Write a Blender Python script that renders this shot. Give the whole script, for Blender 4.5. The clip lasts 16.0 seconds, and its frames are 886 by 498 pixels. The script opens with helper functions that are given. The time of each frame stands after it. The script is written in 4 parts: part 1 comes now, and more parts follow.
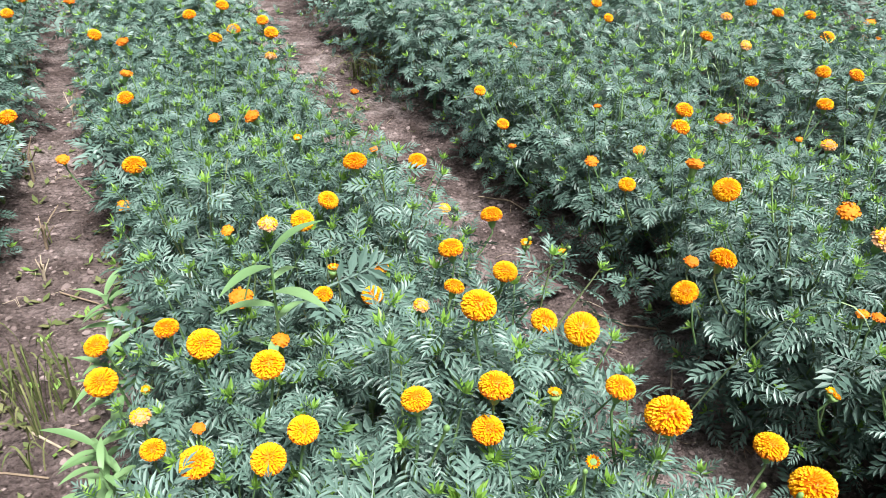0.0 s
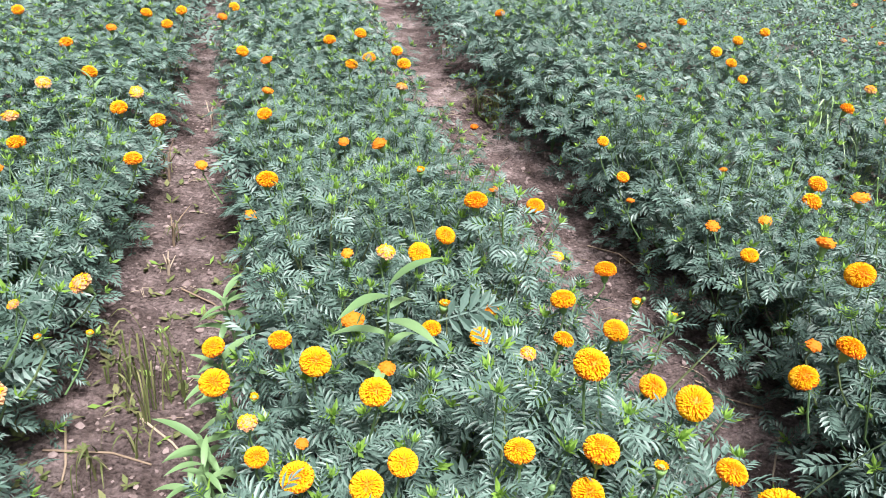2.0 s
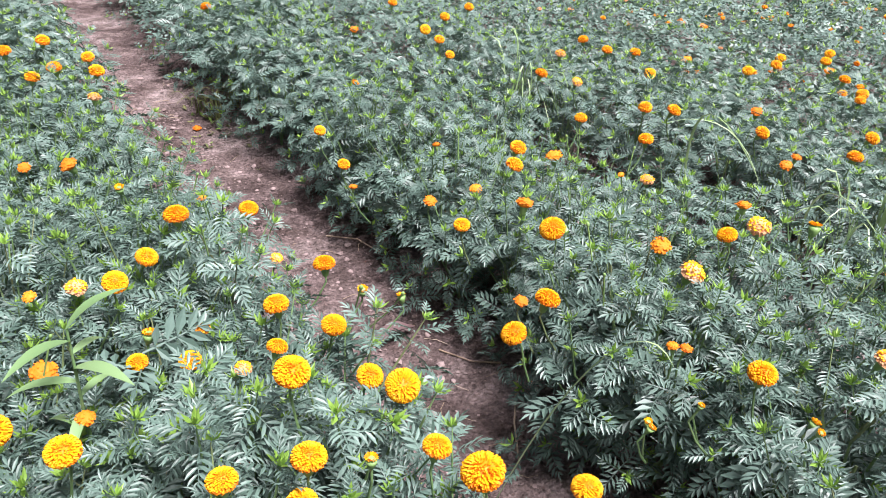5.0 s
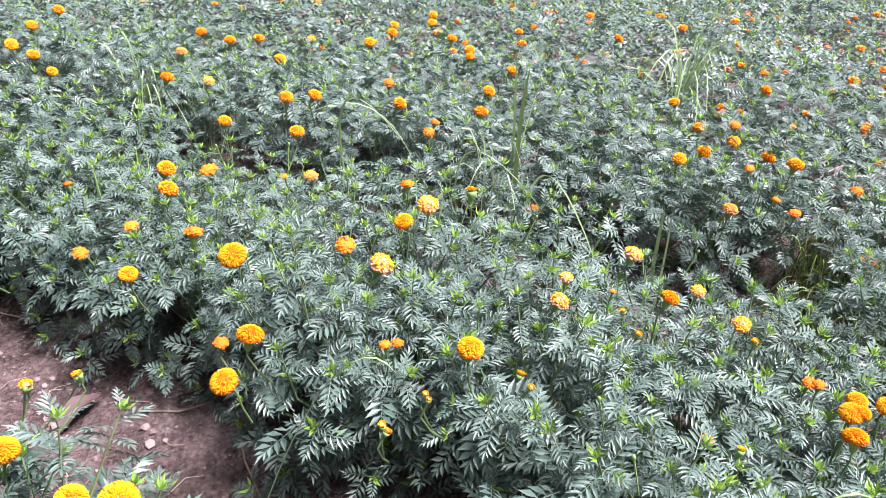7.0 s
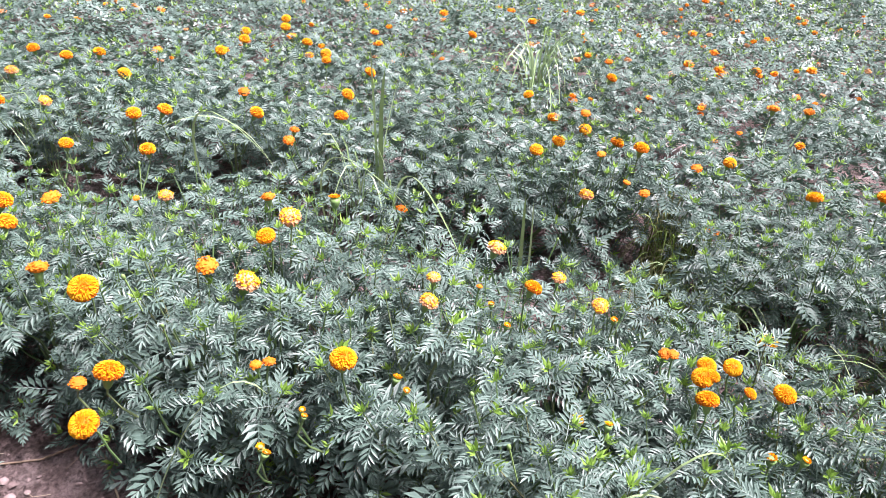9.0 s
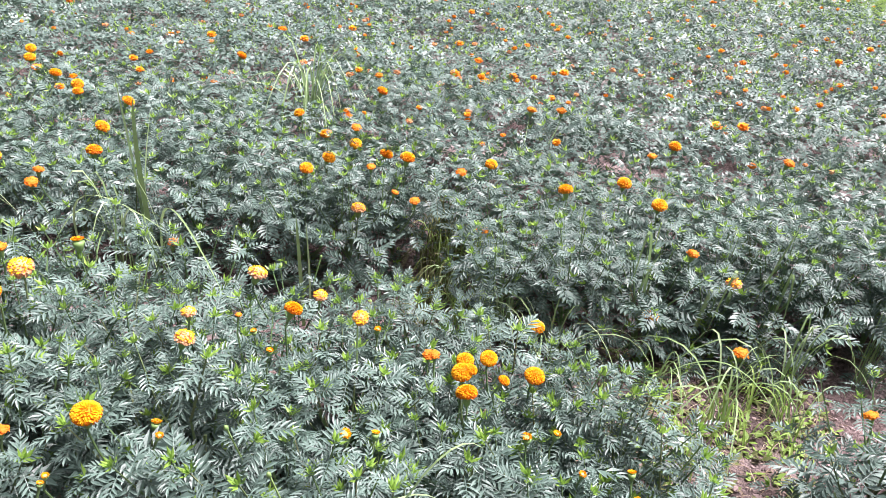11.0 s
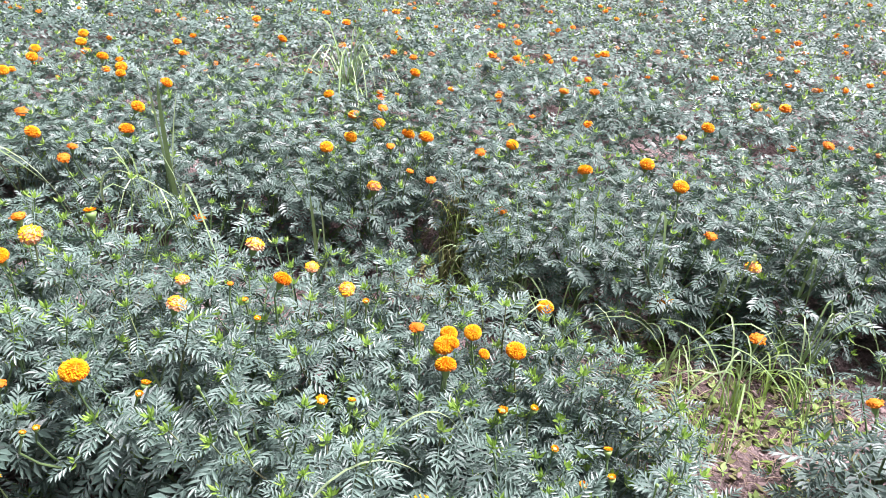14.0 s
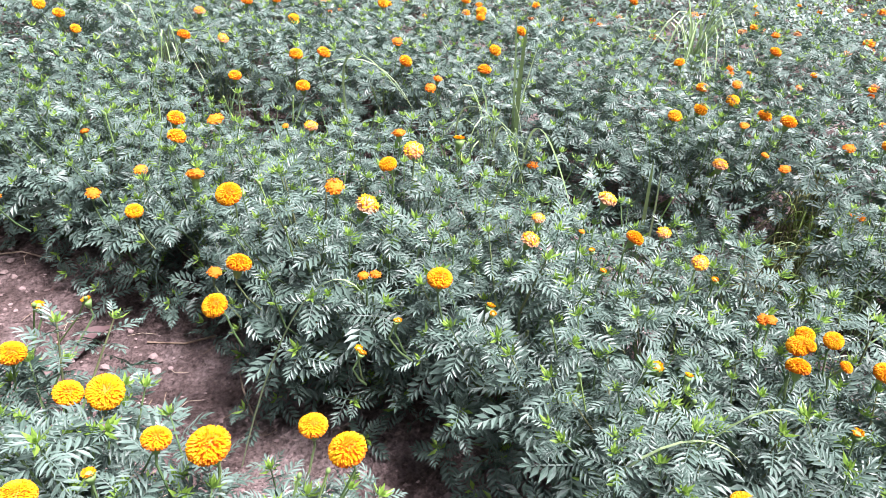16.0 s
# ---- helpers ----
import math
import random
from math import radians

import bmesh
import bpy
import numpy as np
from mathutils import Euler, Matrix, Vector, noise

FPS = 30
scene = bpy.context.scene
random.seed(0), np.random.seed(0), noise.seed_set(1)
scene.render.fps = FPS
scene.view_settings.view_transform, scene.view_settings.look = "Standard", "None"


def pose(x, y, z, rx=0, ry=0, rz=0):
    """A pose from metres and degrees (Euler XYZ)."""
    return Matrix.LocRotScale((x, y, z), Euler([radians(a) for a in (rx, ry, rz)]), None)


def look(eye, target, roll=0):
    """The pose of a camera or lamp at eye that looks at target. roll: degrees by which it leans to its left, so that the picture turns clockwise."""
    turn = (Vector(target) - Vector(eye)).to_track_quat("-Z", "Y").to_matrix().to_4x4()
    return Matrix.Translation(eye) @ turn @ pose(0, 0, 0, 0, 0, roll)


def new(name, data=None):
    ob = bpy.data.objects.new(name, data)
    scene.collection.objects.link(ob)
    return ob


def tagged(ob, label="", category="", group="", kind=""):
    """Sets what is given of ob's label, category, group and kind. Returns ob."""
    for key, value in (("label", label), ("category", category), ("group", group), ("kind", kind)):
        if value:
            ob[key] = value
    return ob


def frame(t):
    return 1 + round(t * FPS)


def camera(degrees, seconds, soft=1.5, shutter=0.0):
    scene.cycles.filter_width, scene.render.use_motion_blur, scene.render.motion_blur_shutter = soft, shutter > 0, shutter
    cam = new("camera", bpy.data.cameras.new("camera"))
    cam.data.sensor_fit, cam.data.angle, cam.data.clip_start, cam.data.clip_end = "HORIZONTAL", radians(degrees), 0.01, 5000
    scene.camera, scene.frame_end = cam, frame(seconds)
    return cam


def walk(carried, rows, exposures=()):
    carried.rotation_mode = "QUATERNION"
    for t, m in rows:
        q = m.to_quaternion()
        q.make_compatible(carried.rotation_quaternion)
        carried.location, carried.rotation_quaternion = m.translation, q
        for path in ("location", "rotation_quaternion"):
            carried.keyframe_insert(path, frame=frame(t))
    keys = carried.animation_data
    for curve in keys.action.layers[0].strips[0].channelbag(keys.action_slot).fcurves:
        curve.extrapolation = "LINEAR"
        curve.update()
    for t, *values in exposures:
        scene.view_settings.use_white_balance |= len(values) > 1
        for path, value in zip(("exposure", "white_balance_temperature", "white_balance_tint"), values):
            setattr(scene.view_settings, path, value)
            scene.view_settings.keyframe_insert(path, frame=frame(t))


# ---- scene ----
cam = camera(62.7, 16.0, soft=0.6)
PATH = [
    (0, (-0.025, 0.005, 1.493), (-0.028, 1.711, 0.449), 2.5),
    (0.5, (-0.037, 0.004, 1.494), (-0.1, 1.71, 0.453), 3.4),
    (1, (-0.052, 0.01, 1.503), (-0.191, 1.734, 0.5), 4.0),
    (1.5, (-0.068, 0.006, 1.512), (-0.274, 1.736, 0.53), 4.9),
    (2, (-0.077, 0.0, 1.517), (-0.342, 1.722, 0.535), 5.4),
    (2.5, (-0.099, -0.011, 1.518), (-0.44, 1.693, 0.528), 6.0),
    (3, (-0.1, -0.011, 1.521), (-0.475, 1.688, 0.535), 6.0),
    (3.5, (-0.054, 0.01, 1.529), (-0.278, 1.754, 0.576), 5.9),
    (4, (-0.014, 0.022, 1.537), (-0.075, 1.781, 0.587), 5.6),
    (4.5, (0.027, 0.032, 1.545), (0.129, 1.791, 0.599), 5.0),
    (5, (0.081, 0.047, 1.544), (0.421, 1.764, 0.577), 5.5),
    (5.2, (0.098, 0.054, 1.545), (0.535, 1.754, 0.586), 5.7),
    (7.3, (0.081, 0.183, 1.609), (1.259, 1.482, 0.646), 4.5),
    (7.5, (0.078, 0.186, 1.61), (1.273, 1.47, 0.649), 4.4),
    (8, (0.09, 0.182, 1.614), (1.341, 1.421, 0.665), 4.3),
    (8.2, (0.102, 0.174, 1.614), (1.379, 1.387, 0.667), 4.2),
    (10.3, (0.135, 0.086, 1.654), (1.688, 0.968, 0.753), 4.8),
    (10.5, (0.149, 0.067, 1.652), (1.739, 0.893, 0.764), 4.6),
    (11, (0.199, 0.008, 1.657), (1.848, 0.724, 0.781), 4.8),
    (11.5, (0.253, -0.085, 1.671), (1.932, 0.536, 0.778), 4.1),
    (12, (0.28, -0.16, 1.668), (1.983, 0.403, 0.783), 4.5),
    (12.5, (0.297, -0.207, 1.662), (1.998, 0.351, 0.772), 4.1),
    (13, (0.298, -0.223, 1.657), (1.985, 0.376, 0.765), 4.0),
    (13.5, (0.291, -0.209, 1.648), (1.932, 0.494, 0.746), 3.6),
    (14, (0.267, -0.179, 1.644), (1.823, 0.679, 0.727), 3.3),
    (14.5, (0.243, -0.152, 1.622), (1.676, 0.85, 0.651), 2.7),
    (15, (0.218, -0.128, 1.62), (1.561, 0.997, 0.654), 3.0),
    (15.5, (0.166, -0.085, 1.605), (1.323, 1.202, 0.601), 3.5),
    (16, (0.113, -0.028, 1.597), (1.157, 1.329, 0.565), 4.3),
]
walk(cam, [(t, look(eye, target, roll)) for t, eye, target, roll in PATH], exposures=[(0, 1.18, 6200, 7), (3.5, 1.26, 6250, 20), (5, 1.29, 6250, 22), (8, 1.61, 6250, 31), (11, 1.52, 6350, 28), (12.5, 1.52, 6250, 32), (16, 1.60, 6250, 27)])

# ---- world and light ----
world = bpy.data.worlds.new("overcast_sky")
scene.world = world
world.use_nodes = True
wn = world.node_tree
sky = wn.nodes.new("ShaderNodeTexSky")
sky.sky_type, sky.sun_disc = "NISHITA", False
sky.sun_elevation, sky.sun_rotation = radians(66), radians(145)
sky.dust_density, sky.air_density = 4.0, 1.0
haze = wn.nodes.new("ShaderNodeHueSaturation")
haze.inputs["Saturation"].default_value = 0.30
wn.links.new(sky.outputs[0], haze.inputs["Color"])
wn.links.new(haze.outputs[0], wn.nodes["Background"].inputs[0])
wn.nodes["Background"].inputs[1].default_value = 0.041
sun_data = bpy.data.lights.new("sun", "SUN")
sun_data.energy, sun_data.angle, sun_data.color = 4.9, radians(20), (1.0, 0.97, 0.92)
sun = new("sun", sun_data)
sun.matrix_world = look((2.5, -3.6, 10.0), (0, 0, 0))

# ---- materials ----


def material(name, rough=0.6, spec=0.4):
    m = bpy.data.materials.new(name)
    m.use_nodes = True
    b = m.node_tree.nodes["Principled BSDF"]
    b.inputs["Roughness"].default_value = rough
    b.inputs["Specular IOR Level"].default_value = spec
    return m, m.node_tree, b


def node(tree, kind, **values):
    n = tree.nodes.new(kind)
    for key, value in values.items():
        n.inputs[key].default_value = value
    return n


def ramp(tree, source, stops):
    n = tree.nodes.new("ShaderNodeValToRGB")
    while len(n.color_ramp.elements) < len(stops):
        n.color_ramp.elements.new(0.5)
    for e, (at, c) in zip(n.color_ramp.elements, stops):
        e.position, e.color = at, (*c, 1)
    tree.links.new(source, n.inputs[0])
    return n


def plant_material(name, colours, rough, spec, glow=0.25, grain=90.0, through_colour=None):
    """Leaf or petal: varies from piece to piece and along itself, and lets some light through."""
    m, t, b = material(name, rough, spec)
    info, isle = t.nodes.new("ShaderNodeObjectInfo"), t.nodes.new("ShaderNodeNewGeometry")
    place = t.nodes.new("ShaderNodeTexCoord")
    fine = node(t, "ShaderNodeTexNoise", Scale=grain, Detail=2.0)
    t.links.new(place.outputs["Object"], fine.inputs["Vector"])
    add = t.nodes.new("ShaderNodeMath")
    add.operation = "ADD"
    t.links.new(info.outputs["Random"], add.inputs[0])
    t.links.new(isle.outputs["Random Per Island"], add.inputs[1])
    more = t.nodes.new("ShaderNodeMath")
    more.operation = "MULTIPLY_ADD"
    more.inputs[1].default_value = 0.38
    t.links.new(add.outputs[0], more.inputs[0])
    small = t.nodes.new("ShaderNodeMath")
    small.operation = "MULTIPLY"
    small.inputs[1].default_value = 0.25
    t.links.new(fine.outputs[0], small.inputs[0])
    t.links.new(small.outputs[0], more.inputs[2])
    c = ramp(t, more.outputs[0], colours)
    t.links.new(c.outputs[0], b.inputs["Base Color"])
    thin = t.nodes.new("ShaderNodeBsdfTranslucent")
    if through_colour:
        thin.inputs[0].default_value = (*through_colour, 1)
    else:
        t.links.new(c.outputs[0], thin.inputs[0])
    mix = node(t, "ShaderNodeMixShader", Fac=glow)
    t.links.new(b.outputs[0], mix.inputs[1])
    t.links.new(thin.outputs[0], mix.inputs[2])
    t.links.new(mix.outputs[0], t.nodes["Material Output"].inputs[0])
    return m


LEAF = plant_material("marigold_leaf", [(0.1, (0.042, 0.078, 0.060)), (0.5, (0.086, 0.145, 0.117)), (0.9, (0.142, 0.218, 0.184))], 0.5, 0.65, 0.05, through_colour=(0.08, 0.20, 0.05))
YOUNG = plant_material("young_leaf", [(0.1, (0.17, 0.31, 0.05)), (0.6, (0.27, 0.46, 0.08)), (0.9, (0.36, 0.55, 0.12))], 0.45, 0.5, 0.42)
STEM = plant_material("stem_skin", [(0.1, (0.075, 0.135, 0.05)), (0.6, (0.12, 0.21, 0.08)), (0.9, (0.15, 0.14, 0.075))], 0.55, 0.35, 0.05)
CALYX = plant_material("calyx_skin", [(0.1, (0.12, 0.24, 0.07)), (0.9, (0.24, 0.36, 0.12))], 0.5, 0.4, 0.1)
YELLOW = plant_material("yellow_petal", [(0.1, (0.82, 0.38, 0.002)), (0.5, (0.86, 0.46, 0.003)), (0.9, (0.89, 0.53, 0.006))], 0.55, 0.25, 0.3, 30)
# orange blooms; also the painted shade low down and in gaps of yellow heads
ORANGE = plant_material("orange_and_shaded_petal", [(0.1, (0.66, 0.15, 0.004)), (0.5, (0.78, 0.24, 0.005)), (0.9, (0.82, 0.32, 0.010))], 0.55, 0.25, 0.3, 30)
RUST = plant_material("rust_petal", [(0.1, (0.58, 0.12, 0.010)), (0.5, (0.78, 0.24, 0.016)), (0.9, (0.84, 0.34, 0.03))], 0.6, 0.2, 0.25, 30)
FADED = plant_material("faded_petal", [(0.1, (0.40, 0.17, 0.08)), (0.5, (0.62, 0.33, 0.17)), (0.9, (0.70, 0.44, 0.27))], 0.7, 0.2, 0.25, 30)
GRASS = plant_material("grass_blade", [(0.1, (0.12, 0.21, 0.07)), (0.5, (0.22, 0.34, 0.14)), (0.9, (0.36, 0.47, 0.27))], 0.38, 0.55, 0.25)
WEED = plant_material("weed_leaf", [(0.1, (0.12, 0.22, 0.09)), (0.5, (0.17, 0.29, 0.12)), (0.9, (0.25, 0.38, 0.18))], 0.45, 0.5, 0.28)
FRESH = plant_material("fresh_grass", [(0.1, (0.15, 0.26, 0.05)), (0.5, (0.23, 0.37, 0.08)), (0.9, (0.34, 0.46, 0.14))], 0.45, 0.4, 0.35)
DRY = plant_material("dry_grass", [(0.1, (0.06, 0.085, 0.028)), (0.5, (0.11, 0.13, 0.045)), (0.9, (0.24, 0.22, 0.11))], 0.7, 0.2, 0.1)
STRAW = plant_material("straw_twig", [(0.1, (0.13, 0.09, 0.065)), (0.5, (0.28, 0.21, 0.15)), (0.9, (0.52, 0.44, 0.34))], 0.8, 0.2, 0.0)
DEAD = plant_material("dead_leaf_skin", [(0.1, (0.055, 0.034, 0.034)), (0.5, (0.095, 0.060, 0.060)), (0.9, (0.15, 0.10, 0.10))], 0.6, 0.3, 0.05, 40)


def soil_material():
    m, t, b = material("dry_soil", 0.92, 0.15)
    place = t.nodes.new("ShaderNodeNewGeometry")
    broad = node(t, "ShaderNodeTexNoise", Scale=1.7, Detail=5.0, Roughness=0.6)
    grain = node(t, "ShaderNodeTexNoise", Scale=60.0, Detail=6.0, Roughness=0.7)
    crumbs = node(t, "ShaderNodeTexVoronoi", Scale=48.0)
    patch = node(t, "ShaderNodeTexNoise", Scale=8.0, Detail=4.0, Roughness=0.65)
    for n in (broad, grain, crumbs, patch):
        t.links.new(place.outputs["Position"], n.inputs["Vector"])
    base = ramp(t, broad.outputs[0], [(0.32, (0.100, 0.074, 0.070)), (0.5, (0.175, 0.133, 0.126)), (0.68, (0.30, 0.246, 0.234))])
    speck = ramp(t, grain.outputs[0], [(0.28, (0.40, 0.38, 0.37)), (0.5, (0.92, 0.90, 0.90)), (0.72, (1.45, 1.42, 1.40))])
    mix = t.nodes.new("ShaderNodeMix")
    mix.data_type, mix.blend_type = "RGBA", "MULTIPLY"
    mix.inputs[0].default_value = 1.0
    dusty = ramp(t, patch.outputs[0], [(0.34, (0.62, 0.60, 0.58)), (0.5, (0.95, 0.95, 0.95)), (0.64, (1.45, 1.47, 1.50))])
    dust = t.nodes.new("ShaderNodeMix")
    dust.data_type, dust.blend_type = "RGBA", "MULTIPLY"
    dust.inputs[0].default_value = 1.0
    t.links.new(base.outputs[0], dust.inputs[6])
    t.links.new(dusty.outputs[0], dust.inputs[7])
    t.links.new(dust.outputs[2], mix.inputs[6])
    t.links.new(speck.outputs[0], mix.inputs[7])
    # beyond the field the ground is meadow
    spot = t.nodes.new("ShaderNodeSeparateXYZ")
    t.links.new(place.outputs["Position"], spot.inputs[0])
    line = node(t, "ShaderNodeMath")
    line.operation = "MULTIPLY_ADD"
    line.inputs[1].default_value = 0.695
    t.links.new(spot.outputs[0], line.inputs[0])
    flip = node(t, "ShaderNodeMath")
    flip.operation = "MULTIPLY"
    flip.inputs[1].default_value = -1.0
    t.links.new(spot.outputs[1], flip.inputs[0])
    t.links.new(flip.outputs[0], line.inputs[2])
    ranged = node(t, "ShaderNodeMapRange", **{"From Min": 12.0, "From Max": 12.3})
    t.links.new(line.outputs[0], ranged.inputs[0])
    green = ramp(t, grain.outputs[0], [(0.3, (0.045, 0.095, 0.014)), (0.7, (0.105, 0.18, 0.035))])
    last = t.nodes.new("ShaderNodeMix")
    last.data_type = "RGBA"
    t.links.new(ranged.outputs[0], last.inputs[0])
    t.links.new(mix.outputs[2], last.inputs[6])
    t.links.new(green.outputs[0], last.inputs[7])
    t.links.new(last.outputs[2], b.inputs["Base Color"])
    bump = node(t, "ShaderNodeBump", Strength=1.0, Distance=0.028)
    t.links.new(grain.outputs[0], bump.inputs["Height"])
    more = node(t, "ShaderNodeBump", Strength=1.0, Distance=0.014)
    t.links.new(crumbs.outputs["Distance"], more.inputs["Height"])
    t.links.new(bump.outputs[0], more.inputs["Normal"])
    t.links.new(more.outputs[0], b.inputs["Normal"])
    return m


SOIL = soil_material()

# ---- mesh helpers ----
rng = np.random.default_rng(7)


class Shape:
    """Collects triangles and quads with material slots into one mesh."""

    def __init__(self):
        self.v, self.f, self.m, self.n = [], [], [], 0

    def add(self, verts, faces, slot=0):
        verts = np.asarray(verts, float).reshape(-1, 3)
        self.v.append(verts)
        self.f += [tuple(i + self.n for i in f) for f in faces]
        self.m += [slot] * len(faces)
        self.n += len(verts)

    def join(self, other, matrix, slot_map=None):
        for_v = np.vstack(other.v)
        a = np.array(matrix)
        self.v.append(for_v @ a[:3, :3].T + a[:3, 3])
        self.f += [tuple(i + self.n for i in f) for f in other.f]
        self.m += other.m if slot_map is None else [slot_map[s] for s in other.m]
        self.n += len(for_v)

    def mesh(self, name, materials, smooth=False):
        me = bpy.data.meshes.new(name)
        me.from_pydata(np.vstack(self.v).tolist(), [], self.f)
        for mat in materials:
            me.materials.append(mat)
        me.polygons.foreach_set("material_index", self.m)
        if smooth:
            me.polygons.foreach_set("use_smooth", [True] * len(me.polygons))
        me.update()
        return me


def part(name, mesh, parent, matrix=None, label=""):
    ob = new(name, mesh)
    ob.parent = parent
    if matrix is not None:
        ob.matrix_basis = matrix
    return tagged(ob, label) if label else ob


def tube(shape, points, radii, slot=0, sides=5):
    """A tapered round bar along the points."""
    pts = [Vector(p) for p in points]
    rings = []
    for i, p in enumerate(pts):
        way = (pts[min(i + 1, len(pts) - 1)] - pts[max(i - 1, 0)]).normalized()
        side = way.cross(Vector((0.31, 0.87, 0.17))).normalized()
        up = way.cross(side)
        rings.append([p + radii[i] * (math.cos(a) * side + math.sin(a) * up) for a in (2 * math.pi * k / sides for k in range(sides))])
    verts = [v for r in rings for v in r]
    faces = [(i * sides + k, i * sides + (k + 1) % sides, (i + 1) * sides + (k + 1) % sides, (i + 1) * sides + k) for i in range(len(pts) - 1) for k in range(sides)]
    faces.append(tuple(range((len(pts) - 1) * sides, len(pts) * sides)))
    shape.add(verts, faces, slot)


def frame_of(direction, twist=0.0):
    """A turn whose z axis points along direction."""
    d = Vector(direction).normalized()
    return d.to_track_quat("Z", "Y").to_matrix().to_4x4() @ Matrix.Rotation(twist, 4, "Z")


# ---- the marigold's leaf and shoot ----


def leaflet(shape, base, way, side, up, length, width, detail, slot):
    """One narrow leaflet, folded along its midrib and bent down at its tip."""
    way, side, up = np.array(way), np.array(side), np.array(up)
    at = lambda s, w, z: base + way * (s * length) + side * (w * width) + up * (z * length)
    if detail == 2:
        v = [at(0, 0, 0), at(.28, .42, .05), at(.28, 0, 0), at(.28, -.42, .05), at(.64, .46, .01), at(.64, 0, -.04), at(.64, -.46, .01), at(1, 0, -.14)]
        shape.add(v, [(0, 2, 1), (0, 3, 2), (1, 2, 5, 4), (2, 3, 6, 5), (4, 5, 7), (5, 6, 7)], slot)
    elif detail == 1:
        v = [at(0, 0, 0), at(.45, .5, .04), at(.45, 0, -.02), at(.45, -.5, .04), at(1, 0, -.12)]
        shape.add(v, [(0, 2, 1), (0, 3, 2), (1, 2, 4), (2, 3, 4)], slot)
    elif detail < 0:
        shape.add([at(.1, .42, .02), at(1, 0, -.1), at(.3, -.5, .04)], [(0, 2, 1)], slot)
    else:
        shape.add([at(0, 0, 0), at(.48, .52, .05), at(1, 0, -.1), at(.48, -.52, .05)], [(0, 2, 1), (0, 3, 2)], slot)


def leaf(length, pairs, detail, droop, slot=0, broad=None):
    """A feather-shaped leaf along +y: paired leaflets on a drooping rib."""
    s = Shape()
    rib = lambda t: np.array((0.0, length * t, -droop * length * t * t + 0.05 * length * t))
    n = 4 if detail == 2 else 2
    pts, faces = [], []
    for i in range(n):
        t = i / (n - 1) * 0.92
        w = 0.010 * length * (1.6 - t)
        pts += [rib(t) + (-w, 0, 0), rib(t) + (w, 0, 0)]
        if i:
            faces.append((2 * i - 2, 2 * i - 1, 2 * i + 1, 2 * i))
    if detail >= 0:
        s.add(pts, faces, slot)
    for i in range(pairs):
        f = i / (pairs - 1)
        t = 0.20 + 0.68 * f
        span = length * (0.47 if detail else 0.48) * (0.74 + 1.05 * f - 1.25 * f * f)
        slope = np.array((0, 1, 0.05 - 2 * droop * t))
        slope /= np.linalg.norm(slope)
        up = np.array((0, -slope[2], slope[1]))
        a = radians(60 - 24 * f) + rng.normal(0, 0.06)
        for hand in (-1, 1):
            way = math.cos(a) * slope + math.sin(a) * np.array((hand, 0, 0)) + up * rng.normal(0.10, 0.08)
            way /= np.linalg.norm(way)
            side = np.cross(way, up)
            leaflet(s, rib(t + rng.normal(0, 0.012)), way, side, np.cross(side, way), span * rng.uniform(.92, 1.06), span * (broad or (0.235, 0.27, 0.34, 0.55)[2 - detail]), detail, slot)
    slope = np.array((0, 1, 0.05 - 2 * droop * .92))
    slope /= np.linalg.norm(slope)
    up = np.array((0, -slope[2], slope[1]))
    leaflet(s, rib(.9), slope, np.array((1.0, 0, 0)), up, length * .36, length * .085, detail, slot)
    return s


LEVELS = ((0.026, 0.084, -4), (0.062, 0.080, 18), (0.094, 0.058, 42))
FULL_LEVELS = ((0.014, 0.076, -8), (0.044, 0.082, 8), (0.072, 0.074, 26), (0.096, 0.052, 48))


def shoot_plan(seed, levels=FULL_LEVELS):
    """Where the leaves of a leafy shoot sit: size and matrix of each."""
    r = np.random.default_rng(seed)
    out, turn = [], r.uniform(0, 6.28)
    for z, size, lift in levels:
        turn += math.pi / 2 + r.normal(0, .25)
        for half in (0, 1):
            m = Matrix.Translation((0, 0, z + r.normal(0, .004))) @ Matrix.Rotation(turn + math.pi * half + r.normal(0, .15), 4, "Z") @ Matrix.Rotation(radians(lift + r.normal(0, 13)), 4, "X") @ Matrix.Rotation(r.normal(0, .22), 4, "Y")
            out.append((size * r.uniform(.85, 1.12), m))
    return out


def shoot_core(s, seed, tufts, small, stem=True):
    """The shoot's own stem and the tuft of young leaves at its tip."""
    r = np.random.default_rng(seed + 500)
    if stem:
        tube(s, [(0, 0, -.10), (0, 0, .02), (0, 0, .108)], [.0032, .0026, .0014], 2, 4)
    for k in range(tufts):
        a = 2.4 * k + r.normal(0, .2)
        lean = radians(6 + 62 * k / tufts + r.normal(0, 5))
        way = np.array((math.sin(lean) * math.cos(a), math.sin(lean) * math.sin(a), math.cos(lean)))
        side = np.array((-math.sin(a), math.cos(a), 0.0))
        size = small * (.7 + .6 * k / tufts) * r.uniform(.85, 1.15)
        leaflet(s, np.array((0, 0, .104)), way, side, np.cross(side, way), size, size * .30, 1 if small < .03 else 0, 1)


SLOTS = [LEAF, YOUNG, STEM]
fine_leaves = [leaf(1.0, 5, 2, d) for d in (.06, .14, .24, .10)]
mid_leaves = [leaf(1.0, 5, 1, d) for d in (.10, .18, .28)]
far_leaves = [leaf(1.0, 5, 0, d) for d in (.10, .20, .30)]
plain_leaves = [leaf(1.0, 3, -1, d, broad=.56) for d in (.12, .26)]
leaf_meshes = [s.mesh("leaf", [LEAF]) for s in fine_leaves]


